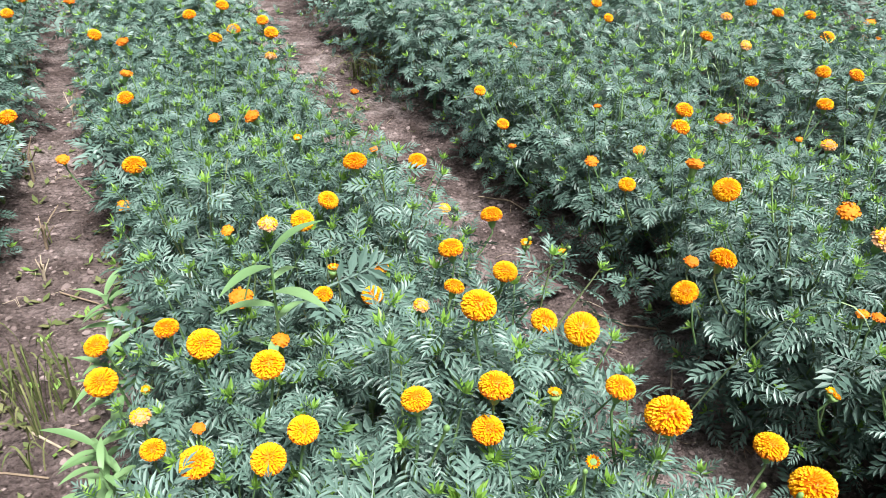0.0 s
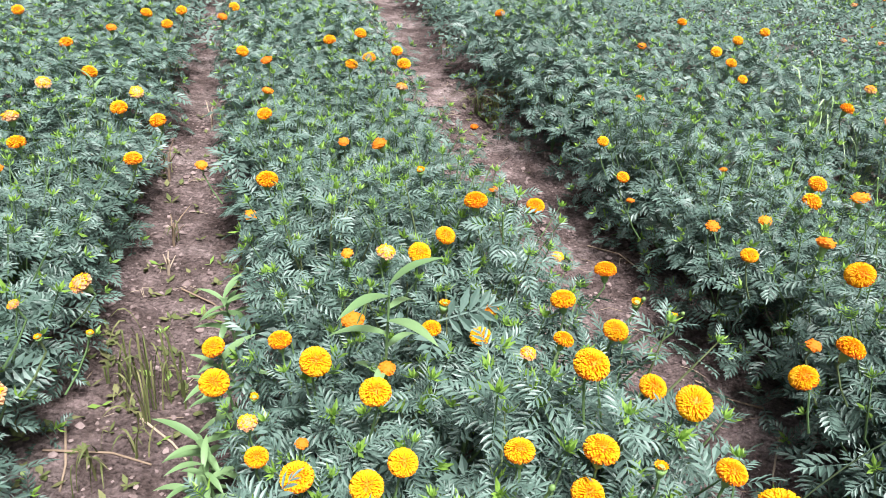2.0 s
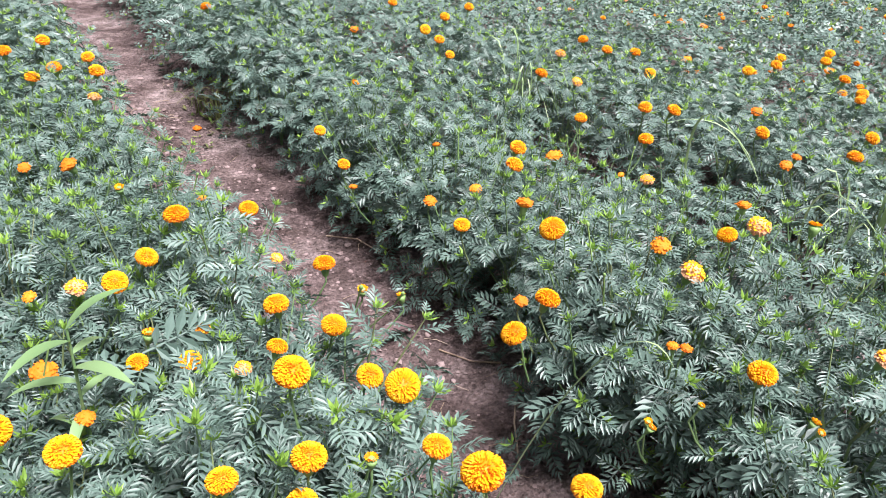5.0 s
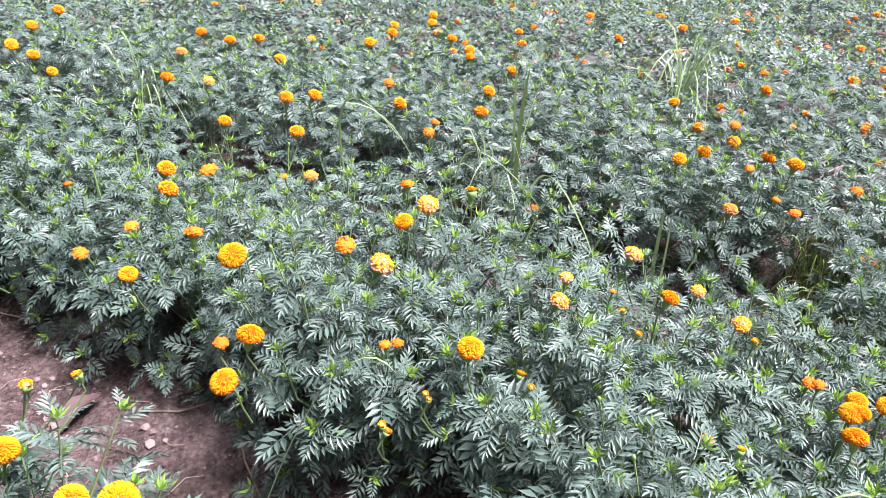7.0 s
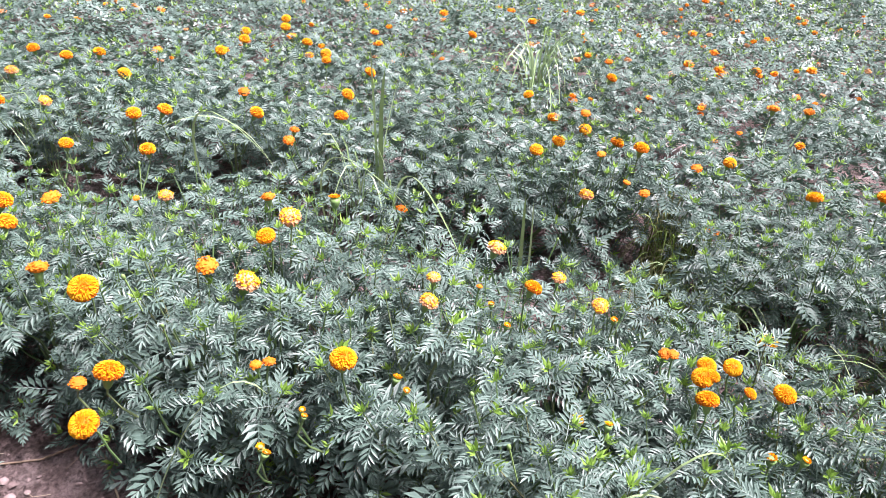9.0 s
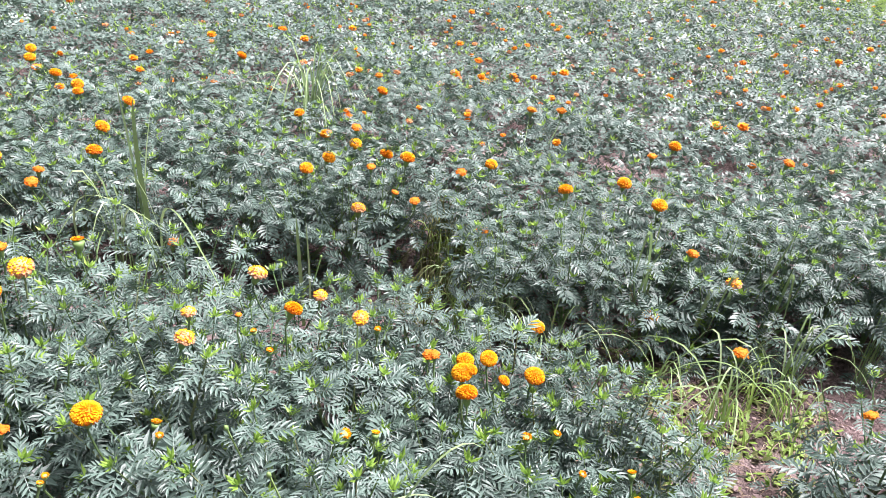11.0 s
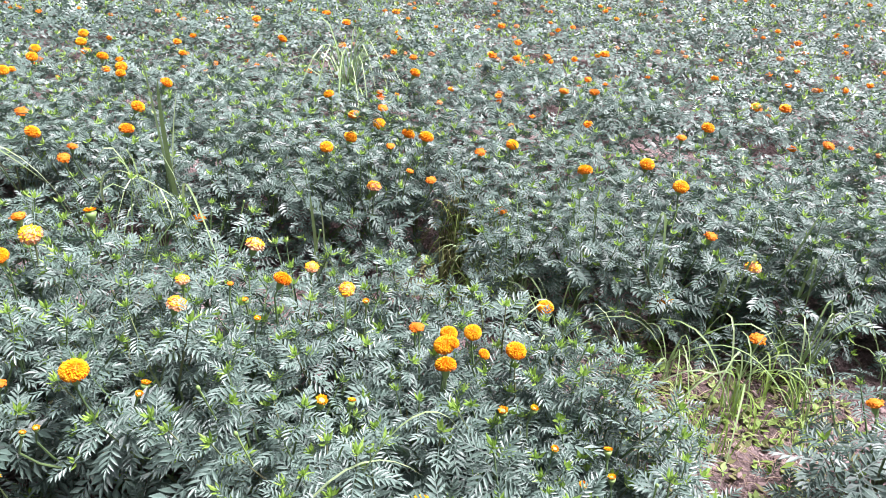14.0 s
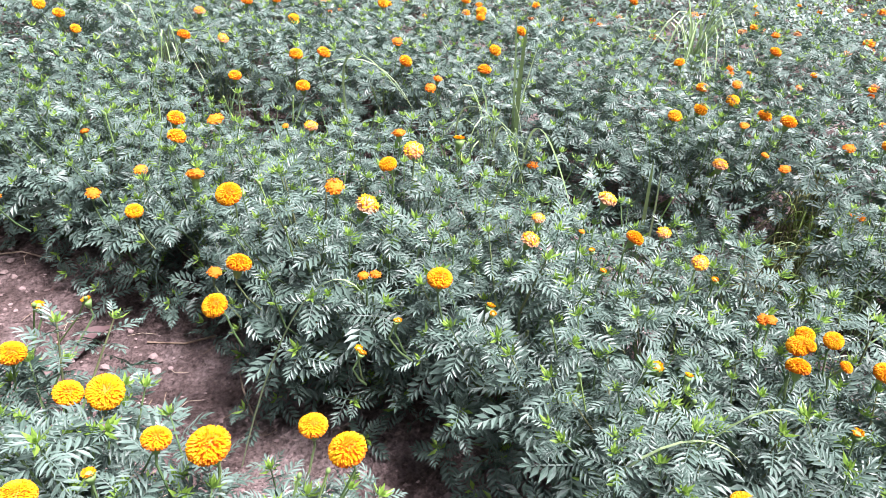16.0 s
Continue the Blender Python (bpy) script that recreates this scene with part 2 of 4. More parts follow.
def shoot_shape(seed, leaves, levels, tufts, small=.023, stem=True):
    s = Shape()
    for k, (size, m) in enumerate(shoot_plan(seed, levels)):
        s.join(leaves[k % len(leaves)], m @ Matrix.Scale(size, 4))
    shoot_core(s, seed, tufts, small, stem)
    return s


def under_shape(seed, leaves, count):
    """A loose spray of lower leaves, as they hang inside a bush."""
    r, s = np.random.default_rng(seed), Shape()
    for k in range(count):
        m = Matrix.Translation((0, 0, r.normal(0, .02))) @ Matrix.Rotation(2.39996 * k + r.normal(0, .2), 4, "Z") @ Matrix.Rotation(r.uniform(-.5, .6), 4, "X") @ Matrix.Rotation(r.normal(0, .4), 4, "Y")
        s.join(leaves[k % len(leaves)], m @ Matrix.Scale(r.uniform(.07, .095), 4))
    return s


under_shapes = [under_shape(300 + k, far_leaves, 5) for k in range(5)]
under_plain = [under_shape(320 + k, plain_leaves, 8) for k in range(5)]


def undergrowth(s, r, forms, H, R, clumps, scale, at=(0, 0, 0)):
    """Fills the inside of a bush with lower leaves."""
    for i in range(clumps):
        f, a = R * math.sqrt(r.uniform(.05, 1)), 2.39996 * i + r.uniform(0, .8)
        s.join(forms[int(r.integers(0, 5))], Matrix.Translation((at[0] + f * math.cos(a), at[1] + f * math.sin(a), at[2] + H * r.uniform(.2, .68))) @ Matrix.Rotation(r.uniform(0, 6.28), 4, "Z") @ Matrix.Scale(scale * r.uniform(.8, 1.2), 4))


core_shapes = []
for seed in range(4):
    core = Shape()
    shoot_core(core, seed, 13, .028)
    core_shapes.append(core)
core_meshes = [c.mesh("leafy_shoot", SLOTS) for c in core_shapes]
fine_shoots = [shoot_shape(10 + k, fine_leaves, FULL_LEVELS, 13, .028).mesh("leafy_shoot", SLOTS) for k in range(7)]
mid_shoots = [shoot_shape(30 + k, mid_leaves, LEVELS, 10, .028).mesh("leafy_shoot", SLOTS) for k in range(7)]
far_shapes = [shoot_shape(50 + k, far_leaves, LEVELS, 6, .031, False) for k in range(5)]
far_shoots = [s.mesh("leafy_shoot", SLOTS) for s in far_shapes]
plain_shapes = [shoot_shape(70 + k, plain_leaves, LEVELS, 3, .034, False) for k in range(5)]

# ---- flower heads ----


def pompom(petals, low, flat, frill, slots, ragged=0.0, seed=0):
    """A many-petalled head of radius 1: frilled petals on a dome. low: how far down the petals go (cosine)."""
    r = np.random.default_rng(seed)
    s = Shape()
    rings, seg = (5, 10) if petals > 20 else (3, 6)
    core = [np.array((0, 0, .74 * flat))] + [np.array((.80 * math.sin(a) * math.cos(b), .80 * math.sin(a) * math.sin(b), .80 * flat * math.cos(a))) for a in (2.5 / rings * i for i in range(1, rings + 1)) for b in (2 * math.pi * k / seg for k in range(seg))]
    faces = [(0, 1 + k, 1 + (k + 1) % seg) for k in range(seg)]
    faces += [(1 + i * seg + k, 1 + (i + 1) * seg + k, 1 + (i + 1) * seg + (k + 1) % seg, 1 + i * seg + (k + 1) % seg) for i in range(rings - 1) for k in range(seg)]
    # the core's deeper colour paints the shade in the gaps between petals
    s.add(core, faces, slots[1])
    for i in range(petals):
        f = (i + .5) / petals
        cos_a = 1 - (1 - low) * f
        a, b = math.acos(cos_a) + r.normal(0, .04), 2.39996 * i + r.normal(0, .08)
        d = np.array((math.sin(a) * math.cos(b), math.sin(a) * math.sin(b), flat * math.cos(a)))
        e = np.array((-math.sin(b), math.cos(b), 0))
        down = np.array((math.cos(a) * math.cos(b), math.cos(a) * math.sin(b), -flat * math.sin(a)))
        twist = r.normal(0, .55)
        e, down = e * math.cos(twist) + down * math.sin(twist), down * math.cos(twist) - e * math.sin(twist)
        tall = 1.0 + r.normal(0, .012 + .02 * ragged) - ragged * r.uniform(0, .5)
        w = frill * (.75 + .3 * f) * r.uniform(.85, 1.15)
        wob = lambda: r.normal(0, .012)
        tilt = (.05 + .06 * f) * (1 + ragged)
        v = [d * .6 - e * w * .5, d * .6 + e * w * .5,
             d * .90 * tall - e * w * .95, d * .90 * tall + e * w * .95, d * .88 * tall + down * .03,
             d * (tall + wob()) - e * w * .85 + down * tilt, d * (tall - .02 + wob()) + down * (tilt + .05), d * (tall + wob()) + e * w * .85 + down * tilt]
        slot = slots[0] if f < slots[2] + r.normal(0, .08) else slots[1]
        s.add(v, [(0, 1, 4), (0, 4, 2), (1, 3, 4), (2, 4, 6, 5), (4, 3, 7, 6)], slot)
    return s




def opening_bud(seed):
    """A bud that begins to open, of radius 1: upright petals in a ring on a green eye."""
    r = np.random.default_rng(seed)
    s = Shape()
    tube(s, [(0, 0, -.5), (0, 0, .05), (0, 0, .2)], [.6, .62, .3], 4, 10)
    for row, (inner, outer, low, high, count) in enumerate(((.52, .98, .0, .34, 15), (.44, .74, .08, .46, 12))):
        for k in range(count):
            a = 2 * math.pi * (k + .5 * row) / count + r.normal(0, .05)
            d, e = np.array((math.cos(a), math.sin(a), 0)), np.array((-math.sin(a), math.cos(a), 0))
            out, top, w = outer * r.uniform(.88, 1.1), high * r.uniform(.8, 1.2), .17
            up = np.array((0, 0, 1.0))
            s.add([d * inner - e * w * .7 + up * low, d * inner + e * w * .7 + up * low, d * (inner + out) / 2 + e * w + up * (top + .06), d * out + up * top, d * (inner + out) / 2 - e * w + up * (top + .06)], [(0, 1, 2, 3, 4)], 0 if r.random() < .75 else 1)
    return s


PETALS = [YELLOW, ORANGE, RUST, FADED, CALYX]
heads = {
    # full and far: lower petals and core go orange to paint in underside shade
    "full": [pompom(430, -.42, .76, .074, (0, 1, .66), 0, k).mesh("flower_head", PETALS) for k in range(4)],
    "far": [pompom(150, -.42, .78, .125, (0, 1, .62), 0, 12 + k).mesh("flower_head", PETALS) for k in range(3)],
    "ragged": [pompom(60, -.10, .62, .16, (1, 2, .55), .6, 20 + k).mesh("flower_head", PETALS) for k in range(3)],
    "faded": [pompom(110, -.30, .72, .13, (0, 3, .50), .35, 40 + k).mesh("flower_head", PETALS) for k in range(3)],
    "bud": [opening_bud(60 + k).mesh("flower_head", PETALS) for k in range(3)],
}
# the first, yellow head has its underside shade painted as orange petals
far_heads = [pompom(16, -.3, .78, .36, (0, 1, .6), .1, 80), pompom(14, -.2, .7, .38, (1, 2, .5), .4, 81), pompom(14, -.2, .7, .36, (1, 3, .5), .3, 82)]

cup = Shape()
tube(cup, [(0, 0, -1.25), (0, 0, -1.1), (0, 0, -.6), (0, 0, -.12)], [.12, .26, .40, .50], 0, 9)
cup_mesh = cup.mesh("calyx", [CALYX], True)
green_bud = Shape()
tube(green_bud, [(0, 0, -.9), (0, 0, -.6), (0, 0, .1), (0, 0, .55), (0, 0, .7)], [.2, .48, .56, .36, .12], 0, 9)
bud_mesh = green_bud.mesh("flower_bud", [CALYX], True)

HEAD_LABEL = {"full": "full golden-yellow pompom bloom", "ragged": "ragged orange half-open bloom", "faded": "faded browning bloom", "bud": "small opening bud with a yellow ring of petals"}

# ---- the lie of the beds: centre line and half width ----
BEDS = []
BEDS.append([(-3.0, 0.7, .5), (-3.3, 1.6, .5), (-3.6, 2.5, .5), (-4.0, 3.5, .5), (-4.6, 5.0, .5), (-5.3, 6.6, .5), (-6.2, 8.6, .5)])
BEDS.append([(-1.54, 0.62, .5), (-1.83, 1.3, .5), (-2.07, 1.95, .5), (-2.44, 2.75, .5), (-2.80, 3.6, .5), (-3.3, 4.9, .5), (-4.1, 6.6, .5), (-5.0, 8.6, .5)])
BEDS.append([(-.03, 0.66, .46), (-.16, 1.2, .42), (-.41, 1.7, .40), (-.66, 2.2, .40), (-.98, 2.8, .42), (-1.38, 3.6, .46), (-1.95, 4.8, .5), (-2.7, 6.4, .5), (-3.7, 8.6, .5)])
BEDS.append([(1.48, .12, .40), (1.52, .75, .50), (1.44, 1.3, .52), (1.14, 1.85, .46), (.84, 2.45, .44), (.54, 3.2, .42), (.12, 4.05, .42), (-.30, 4.9, .42), (-.75, 5.9, .45), (-1.35, 7.3, .45), (-2.4, 9.6, .45)])
BEDS.append([(1.98, -.58, .32), (2.12, -.98, .52), (2.25, -1.6, .50), (2.4, -2.1, .42)])
BEDS.append([(3.78, -1.5, .42), (3.55, -.5, .42), (3.10, .35, .42), (2.98, .8, .42), (2.92, 1.6, .40), (2.78, 2.2, .40), (2.35, 2.95, .42), (1.84, 3.75, .46), (1.32, 4.7, .50), (.82, 5.8, .52), (.15, 7.2, .52), (-.9, 9.6, .52), (-1.6, 11.2, .52)])


def along(nodes, step):
    """Even steps along a bed: place, direction and half width."""
    p = np.array(nodes)
    lengths = np.r_[0, np.cumsum(np.hypot(*np.diff(p[:, :2], axis=0).T))]
    for s in np.arange(0, lengths[-1], step):
        here, ahead = ([np.interp(q, lengths, p[:, k]) for k in range(3)] for q in (s, s + .05))
        way = np.array(ahead[:2]) - here[:2]
        way = way / (np.linalg.norm(way) + 1e-9)
        yield np.array(here[:2]), way, here[2]


def smooth_noise(x, y, seed=0):
    """Value noise on a unit lattice, for arrays."""
    xi, yi = np.floor(x), np.floor(y)
    fx, fy = x - xi, y - yi
    fx, fy = fx * fx * (3 - 2 * fx), fy * fy * (3 - 2 * fy)
    h = lambda a, b: np.modf(np.abs(np.sin(a * 127.1 + b * 311.7 + seed * 74.7) * 43758.5453))[0]
    return (h(xi, yi) * (1 - fx) + h(xi + 1, yi) * fx) * (1 - fy) + (h(xi, yi + 1) * (1 - fx) + h(xi + 1, yi + 1) * fx) * fy


BED_LINES = [np.array([(*p, w) for p, _, w in along(b, .12)]) for b in BEDS]


def ground_height(x, y):
    """The soil: low ridges under the beds, hollows in the paths, clods."""
    x, y = np.asarray(x, float), np.asarray(y, float)
    ridge = np.zeros_like(x)
    near = (np.abs(x) < 7) & (y > -3) & (y < 8)
    if near.any():
        xs, ys = x[near], y[near]
        best = np.zeros_like(xs)
        for line in BED_LINES:
            gap = np.full_like(xs, 9.0)
            for bx, by, w in line[::2]:
                gap = np.minimum(gap, np.hypot(xs - bx, ys - by) / w)
            best = np.maximum(best, np.clip(1.25 - gap, 0, .6) / .6)
        ridge[near] = best * .035
    fade = np.clip(1.6 - np.hypot(x, y - 2) / 8, 0, 1)
    rough = .030 * smooth_noise(x * 2.3, y * 2.3, 1) + .016 * smooth_noise(x * 9, y * 9, 2) + .012 * smooth_noise(x * 27, y * 27, 3)
    return ridge + (rough - .03) * fade


def ground_at(x, y):
    return float(ground_height(np.array([x]), np.array([y]))[0])


# ---- ground ----
xs = np.r_[-3000, -800, -200, -60, -25, -14, np.arange(-9, -3.4, .25), np.arange(-3.2, 4.2, .042), np.arange(4.3, 9, .2), 10, 12, 15, 20, 30, 60, 200, 800, 3000]
ys = np.r_[-3000, -800, -200, -60, -25, -12, -7, -4.5, -3, np.arange(-2, -.6, .1), np.arange(-.6, 5.6, .042), np.arange(5.7, 9, .2), 10, 12, 15, 20, 30, 60, 200, 800, 3000]
gx, gy = np.meshgrid(xs, ys)
gz = ground_height(gx.ravel(), gy.ravel())
soil_mesh = bpy.data.meshes.new("ground")
cols = len(xs)
quads = (np.arange(len(ys) - 1)[:, None] * cols + np.arange(cols - 1)[None]).ravel()
soil_mesh.from_pydata(np.c_[gx.ravel(), gy.ravel(), gz].tolist(), [], np.c_[quads, quads + 1, quads + cols + 1, quads + cols].tolist())
soil_mesh.materials.append(SOIL)
soil_mesh.polygons.foreach_set("use_smooth", [True] * len(soil_mesh.polygons))
tagged(new("ground", soil_mesh), "dry pinkish-brown crumbly soil between the flower beds", "ground", kind="structure")

# ---- the blooms seen one by one: x, y, height and width in centimetres ----
FLOWERS = []
FLOWERS.append(("full", [
    (-0.058, 0.848, 0.701, 5.27), (0.058, 0.848, 0.642, 5.75), (-0.292, 0.819, 0.584, 6.24), (0.068, 0.887, 0.701, 6.24), (-0.244, 0.868, 0.603, 5.65), (0.341, 0.858, 0.681, 7.9),
    (0.273, 0.907, 0.691, 5.36), (0.556, 0.78, 0.622, 7.51), (-0.429, 0.858, 0.525, 6.53), (0.039, 1.024, 0.759, 6.83), (-0.332, 1.004, 0.622, 6.53), (-0.536, 0.926, 0.476, 4.97),
    (0.556, 0.916, 0.564, 6.24), (0.234, 1.073, 0.681, 7.02), (-0.487, 1.111, 0.574, 7.02), (0.185, 1.199, 0.603, 6.04), (0, 1.277, 0.622, 4.78), (-0.175, 1.287, 0.584, 5.17),
    (1.287, 0.4, 0.388, 6.63), (-0.292, 1.336, 0.544, 4.88), (0.117, 1.404, 0.584, 6.24), (-0.76, 1.19, 0.388, 7.51), (-0.634, 1.277, 0.476, 5.95), (-0.01, 1.433, 0.622, 6.24),
]))
FLOWERS.append(("full", [
    (0.994, 1.121, 0.642, 6.73), (-0.809, 1.287, 0.408, 6.04), (0.556, 1.453, 0.515, 7.12), (-0.37, 1.531, 0.622, 6.14), (0.634, 1.472, 0.603, 6.83), (1.54, 0.497, 0.584, 5.85),
    (-1.287, 1.014, 0.525, 7.21), (-1.258, 1.063, 0.525, 7.8), (1.609, 0.429, 0.603, 3.31), (1.599, 0.536, 0.593, 5.85), (1.609, 0.517, 0.603, 3.7), (1.667, 0.37, 0.603, 5.65),
    (-0.332, 1.677, 0.603, 5.95), (1.638, 0.546, 0.603, 4.97), (0.098, 1.726, 0.554, 6.43), (1.677, 0.497, 0.603, 4.97), (1.492, 0.965, 0.691, 5.17), (-0.273, 1.774, 0.671, 7.02),
    (1.111, 1.55, 0.739, 5.56), (0.731, 1.784, 0.632, 8), (-0.117, 2.009, 0.574, 6.14), (0.517, 1.989, 0.535, 5.65), (-0.916, 1.872, 0.584, 7.02), (-1.618, 1.404, 0.525, 8),
]))
FLOWERS.append(("full", [
    (2.09, -0.83, 0.5, 6.2), (2.47, 0.59, 0.24, 6.8), (0.79, 2.44, 0.55, 7.2), (-1.53, 2.13, 0.45, 6.9), (0.18, 2.65, 0.45, 5.3), (0.83, 2.56, 0.57, 7.2),
    (-1.18, 2.46, 0.56, 6.3), (-1.88, 2.01, 0.5, 6.7), (2.78, 0.23, 0.25, 7.2), (0.09, 2.82, 0.52, 5.1), (-1.65, 2.5, 0.45, 7.2), (-1.78, 2.45, 0.5, 7.2),
    (1.4, 2.69, 0.57, 6.8), (2.62, 1.72, 0.57, 6.4), (2.85, 1.36, 0.63, 7.2), (1.2, 2.93, 0.57, 6), (3.11, 0.72, 0.55, 7.2), (3.18, 0.33, 0.55, 7.2),
    (2.79, 1.72, 0.57, 6.6), (3.3, 0.51, 0.57, 7.1), (3.16, 1.09, 0.57, 6.3), (2.99, 1.54, 0.57, 6.8), (2.26, 2.55, 0.57, 7.2), (3.3, -0.86, 0.5, 7.2),
]))
FLOWERS.append(("full", [
    (-1.09, 3.25, 0.56, 6.6), (1.99, 2.81, 0.57, 7.2), (1.57, 3.11, 0.57, 7.2), (3.03, 1.73, 0.57, 6.5), (-0.87, 3.38, 0.56, 7.2), (3.41, -0.81, 0.57, 7.2),
    (1.7, 3.08, 0.57, 7.2), (-2.14, 2.8, 0.5, 7.2), (-1.05, 3.4, 0.56, 7.2), (-1.62, 3.22, 0.56, 6.3), (-0.96, 3.59, 0.56, 6.5), (2.51, 2.78, 0.57, 7.2),
    (3.74, -0.59, 0.57, 6.8), (3.69, -0.86, 0.57, 7.2), (1.21, 3.61, 0.57, 7.2), (3.25, 2.04, 0.5, 7.2), (-1.33, 3.63, 0.56, 7.2), (3.28, 2.23, 0.57, 6.1),
    (0.78, 3.9, 0.57, 5.6), (-2.51, 3.16, 0.5, 7), (-1.23, 3.85, 0.56, 7.2), (4.03, 0.41, 0.57, 7.2), (-2.83, 2.98, 0.5, 5.2), (1.84, 3.7, 0.57, 7.2),
]))
FLOWERS.append(("full", [
    (2.89, 3.02, 0.57, 7), (0.77, 4.23, 0.57, 6.8), (-2.3, 3.73, 0.5, 6.9), (2.86, 3.35, 0.57, 6.1), (-3.17, 3.07, 0.5, 7.2), (3.98, 2.13, 0.57, 7.2),
    (0.72, 4.47, 0.57, 7.2), (1.77, 4.18, 0.57, 7.2), (2.96, 3.47, 0.57, 7.2), (1.94, 4.16, 0.57, 7.2), (2.5, 3.85, 0.57, 7.2), (4.48, -1.05, 0.57, 7.2),
    (4.61, 0.27, 0.57, 7.2), (-2.53, 3.91, 0.5, 7.2), (4.7, 0.13, 0.57, 7.2), (-2.4, 4.07, 0.5, 7.2), (1.7, 4.42, 0.57, 7.2), (-3.12, 3.61, 0.5, 7.2),
    (-0.59, 4.78, 0.57, 7.2), (4.72, -1, 0.57, 7.2), (3.05, 3.75, 0.57, 7.2), (-2.19, 4.33, 0.5, 7.2), (2.78, 4.02, 0.57, 7.2), (0.9, 4.87, 0.57, 7.2),
]))
FLOWERS.append(("full", [
    (4.65, 1.74, 0.57, 7.2), (2.91, 4.19, 0.57, 7.2), (4.75, 2, 0.57, 7.2), (5.14, -0.95, 0.57, 7.2), (3.21, 4.17, 0.57, 7.2), (0.59, 5.24, 0.57, 7.2),
    (4.16, 3.33, 0.57, 7.2), (1.13, 5.25, 0.57, 7.2), (5.33, -1.08, 0.57, 7.2), (5.34, 1.41, 0.57, 7.2), (3.38, 4.38, 0.57, 7.2), (4.97, 3.39, 0.57, 7.2),
    (4.58, 3.96, 0.57, 7.2), (5.76, 2.43, 0.57, 7.2), (6.25, -1.3, 0.57, 7.2), (5.67, 3.39, 0.57, 7.2), (6.86, -1.02, 0.57, 7.2), (7.71, -0.43, 0.57, 7.2),
    (7.87, -1.04, 0.57, 7.2), (7.51, 3.08, 0.57, 7.2), (8.12, -1.68, 0.57, 7.2), (8.84, -0.74, 0.57, 7.2),
]))
FLOWERS.append(("ragged", [
    (-0.449, 0.936, 0.525, 3.02), (-0.351, 1.17, 0.544, 4.29), (-0.478, 1.336, 0.525, 6.63), (-0.166, 1.414, 0.574, 3.9), (0.887, 1.297, 0.584, 3.61), (0.916, 1.287, 0.584, 3.61),
    (-0.556, 1.531, 0.584, 3.7), (0.605, 1.58, 0.525, 4.58), (1.618, 0.624, 0.603, 3.8), (1.648, 0.653, 0.574, 3.9), (1.423, 1.082, 0.671, 2.15), (1.004, 1.667, 0.642, 6.63),
    (-0.254, 2.057, 0.584, 3.51), (0.712, 2.009, 0.603, 6.83), (2.2, -0.45, 0.45, 5.3), (1.34, 1.85, 0.68, 5.5), (-1.06, 2.05, 0.35, 5.6), (2.17, -0.8, 0.5, 5.3),
    (0.46, 2.27, 0.48, 5.5), (0.62, 2.29, 0.52, 5.2), (-0.7, 2.34, 0.56, 6.9), (-0.82, 2.31, 0.56, 4.9), (1.12, 2.25, 0.6, 2.8), (0.21, 2.51, 0.42, 3.8),
]))
FLOWERS.append(("ragged", [
    (-1.79, 1.81, 0.5, 4.2), (2.45, -0.85, 0.5, 5.9), (0.94, 2.46, 0.58, 7.2), (-1.35, 2.27, 0.4, 5.3), (0.54, 2.7, 0.52, 4.1), (2.78, -0.12, 0.2, 7.2),
    (2.75, -0.59, 0.41, 6), (2.6, 1.28, 0.57, 4.1), (2.93, 0.14, 0.48, 6.3), (2.72, 1.25, 0.5, 5.7), (-1.28, 2.72, 0.56, 5.9), (1.88, 2.44, 0.57, 5.9),
    (2.91, 1.01, 0.36, 7.2), (2.27, 2.16, 0.24, 7.2), (2.8, 1.51, 0.57, 5), (2.98, 1.16, 0.57, 6), (1.98, 2.53, 0.57, 5.1), (-1.46, 3.13, 0.56, 6.6),
    (0.26, 3.49, 0.52, 5.6), (3.25, 1.86, 0.57, 6.4), (2.13, 3.1, 0.57, 7.2), (3.78, 0.48, 0.57, 5.8), (4.13, -0.14, 0.57, 7.2), (-2.5, 3.52, 0.5, 6.8),
]))
FLOWERS.append(("ragged", [
    (0.29, 4.37, 0.57, 6.9), (4.2, 1.26, 0.57, 7.2), (4.3, 1.11, 0.57, 7.2), (-2.13, 4.05, 0.5, 7.2), (2.21, 4.04, 0.57, 7.2), (3.07, 3.93, 0.57, 7.2),
    (5.25, 2.04, 0.57, 7.2), (6.9, 0.32, 0.57, 7.2),
]))
FLOWERS.append(("faded", [
    (-0.605, 1.034, 0.447, 4.88), (-0.068, 1.258, 0.584, 4.29), (-1.053, 0.887, 0.525, 6.92), (-0.458, 1.54, 0.603, 5.65), (-1.219, 1.16, 0.525, 3.22), (1.297, 1.141, 0.652, 5.95),
    (1.56, 0.809, 0.681, 4.88), (1.355, 1.18, 0.681, 4.39), (-0.029, 1.804, 0.525, 4.09), (-1.219, 1.384, 0.447, 6.83), (1.599, 0.956, 0.681, 4.58), (1.053, 1.56, 0.622, 8),
    (-1.453, 1.355, 0.525, 7.41), (1.609, 1.17, 0.681, 6.34), (1.228, 1.599, 0.739, 7.12), (1.2, 2.21, 0.6, 5.7), (2.52, 1.4, 0.5, 7.2), (2.93, -0.03, 0.4, 7.2),
    (-2.06, 2.21, 0.5, 7.2), (-0.79, 3.02, 0.56, 6.1), (-1.82, 2.64, 0.5, 6.7), (-2.21, 2.59, 0.5, 7.2), (1.36, 3.48, 0.57, 6.5), (1.44, 4.04, 0.57, 7.2),
]))
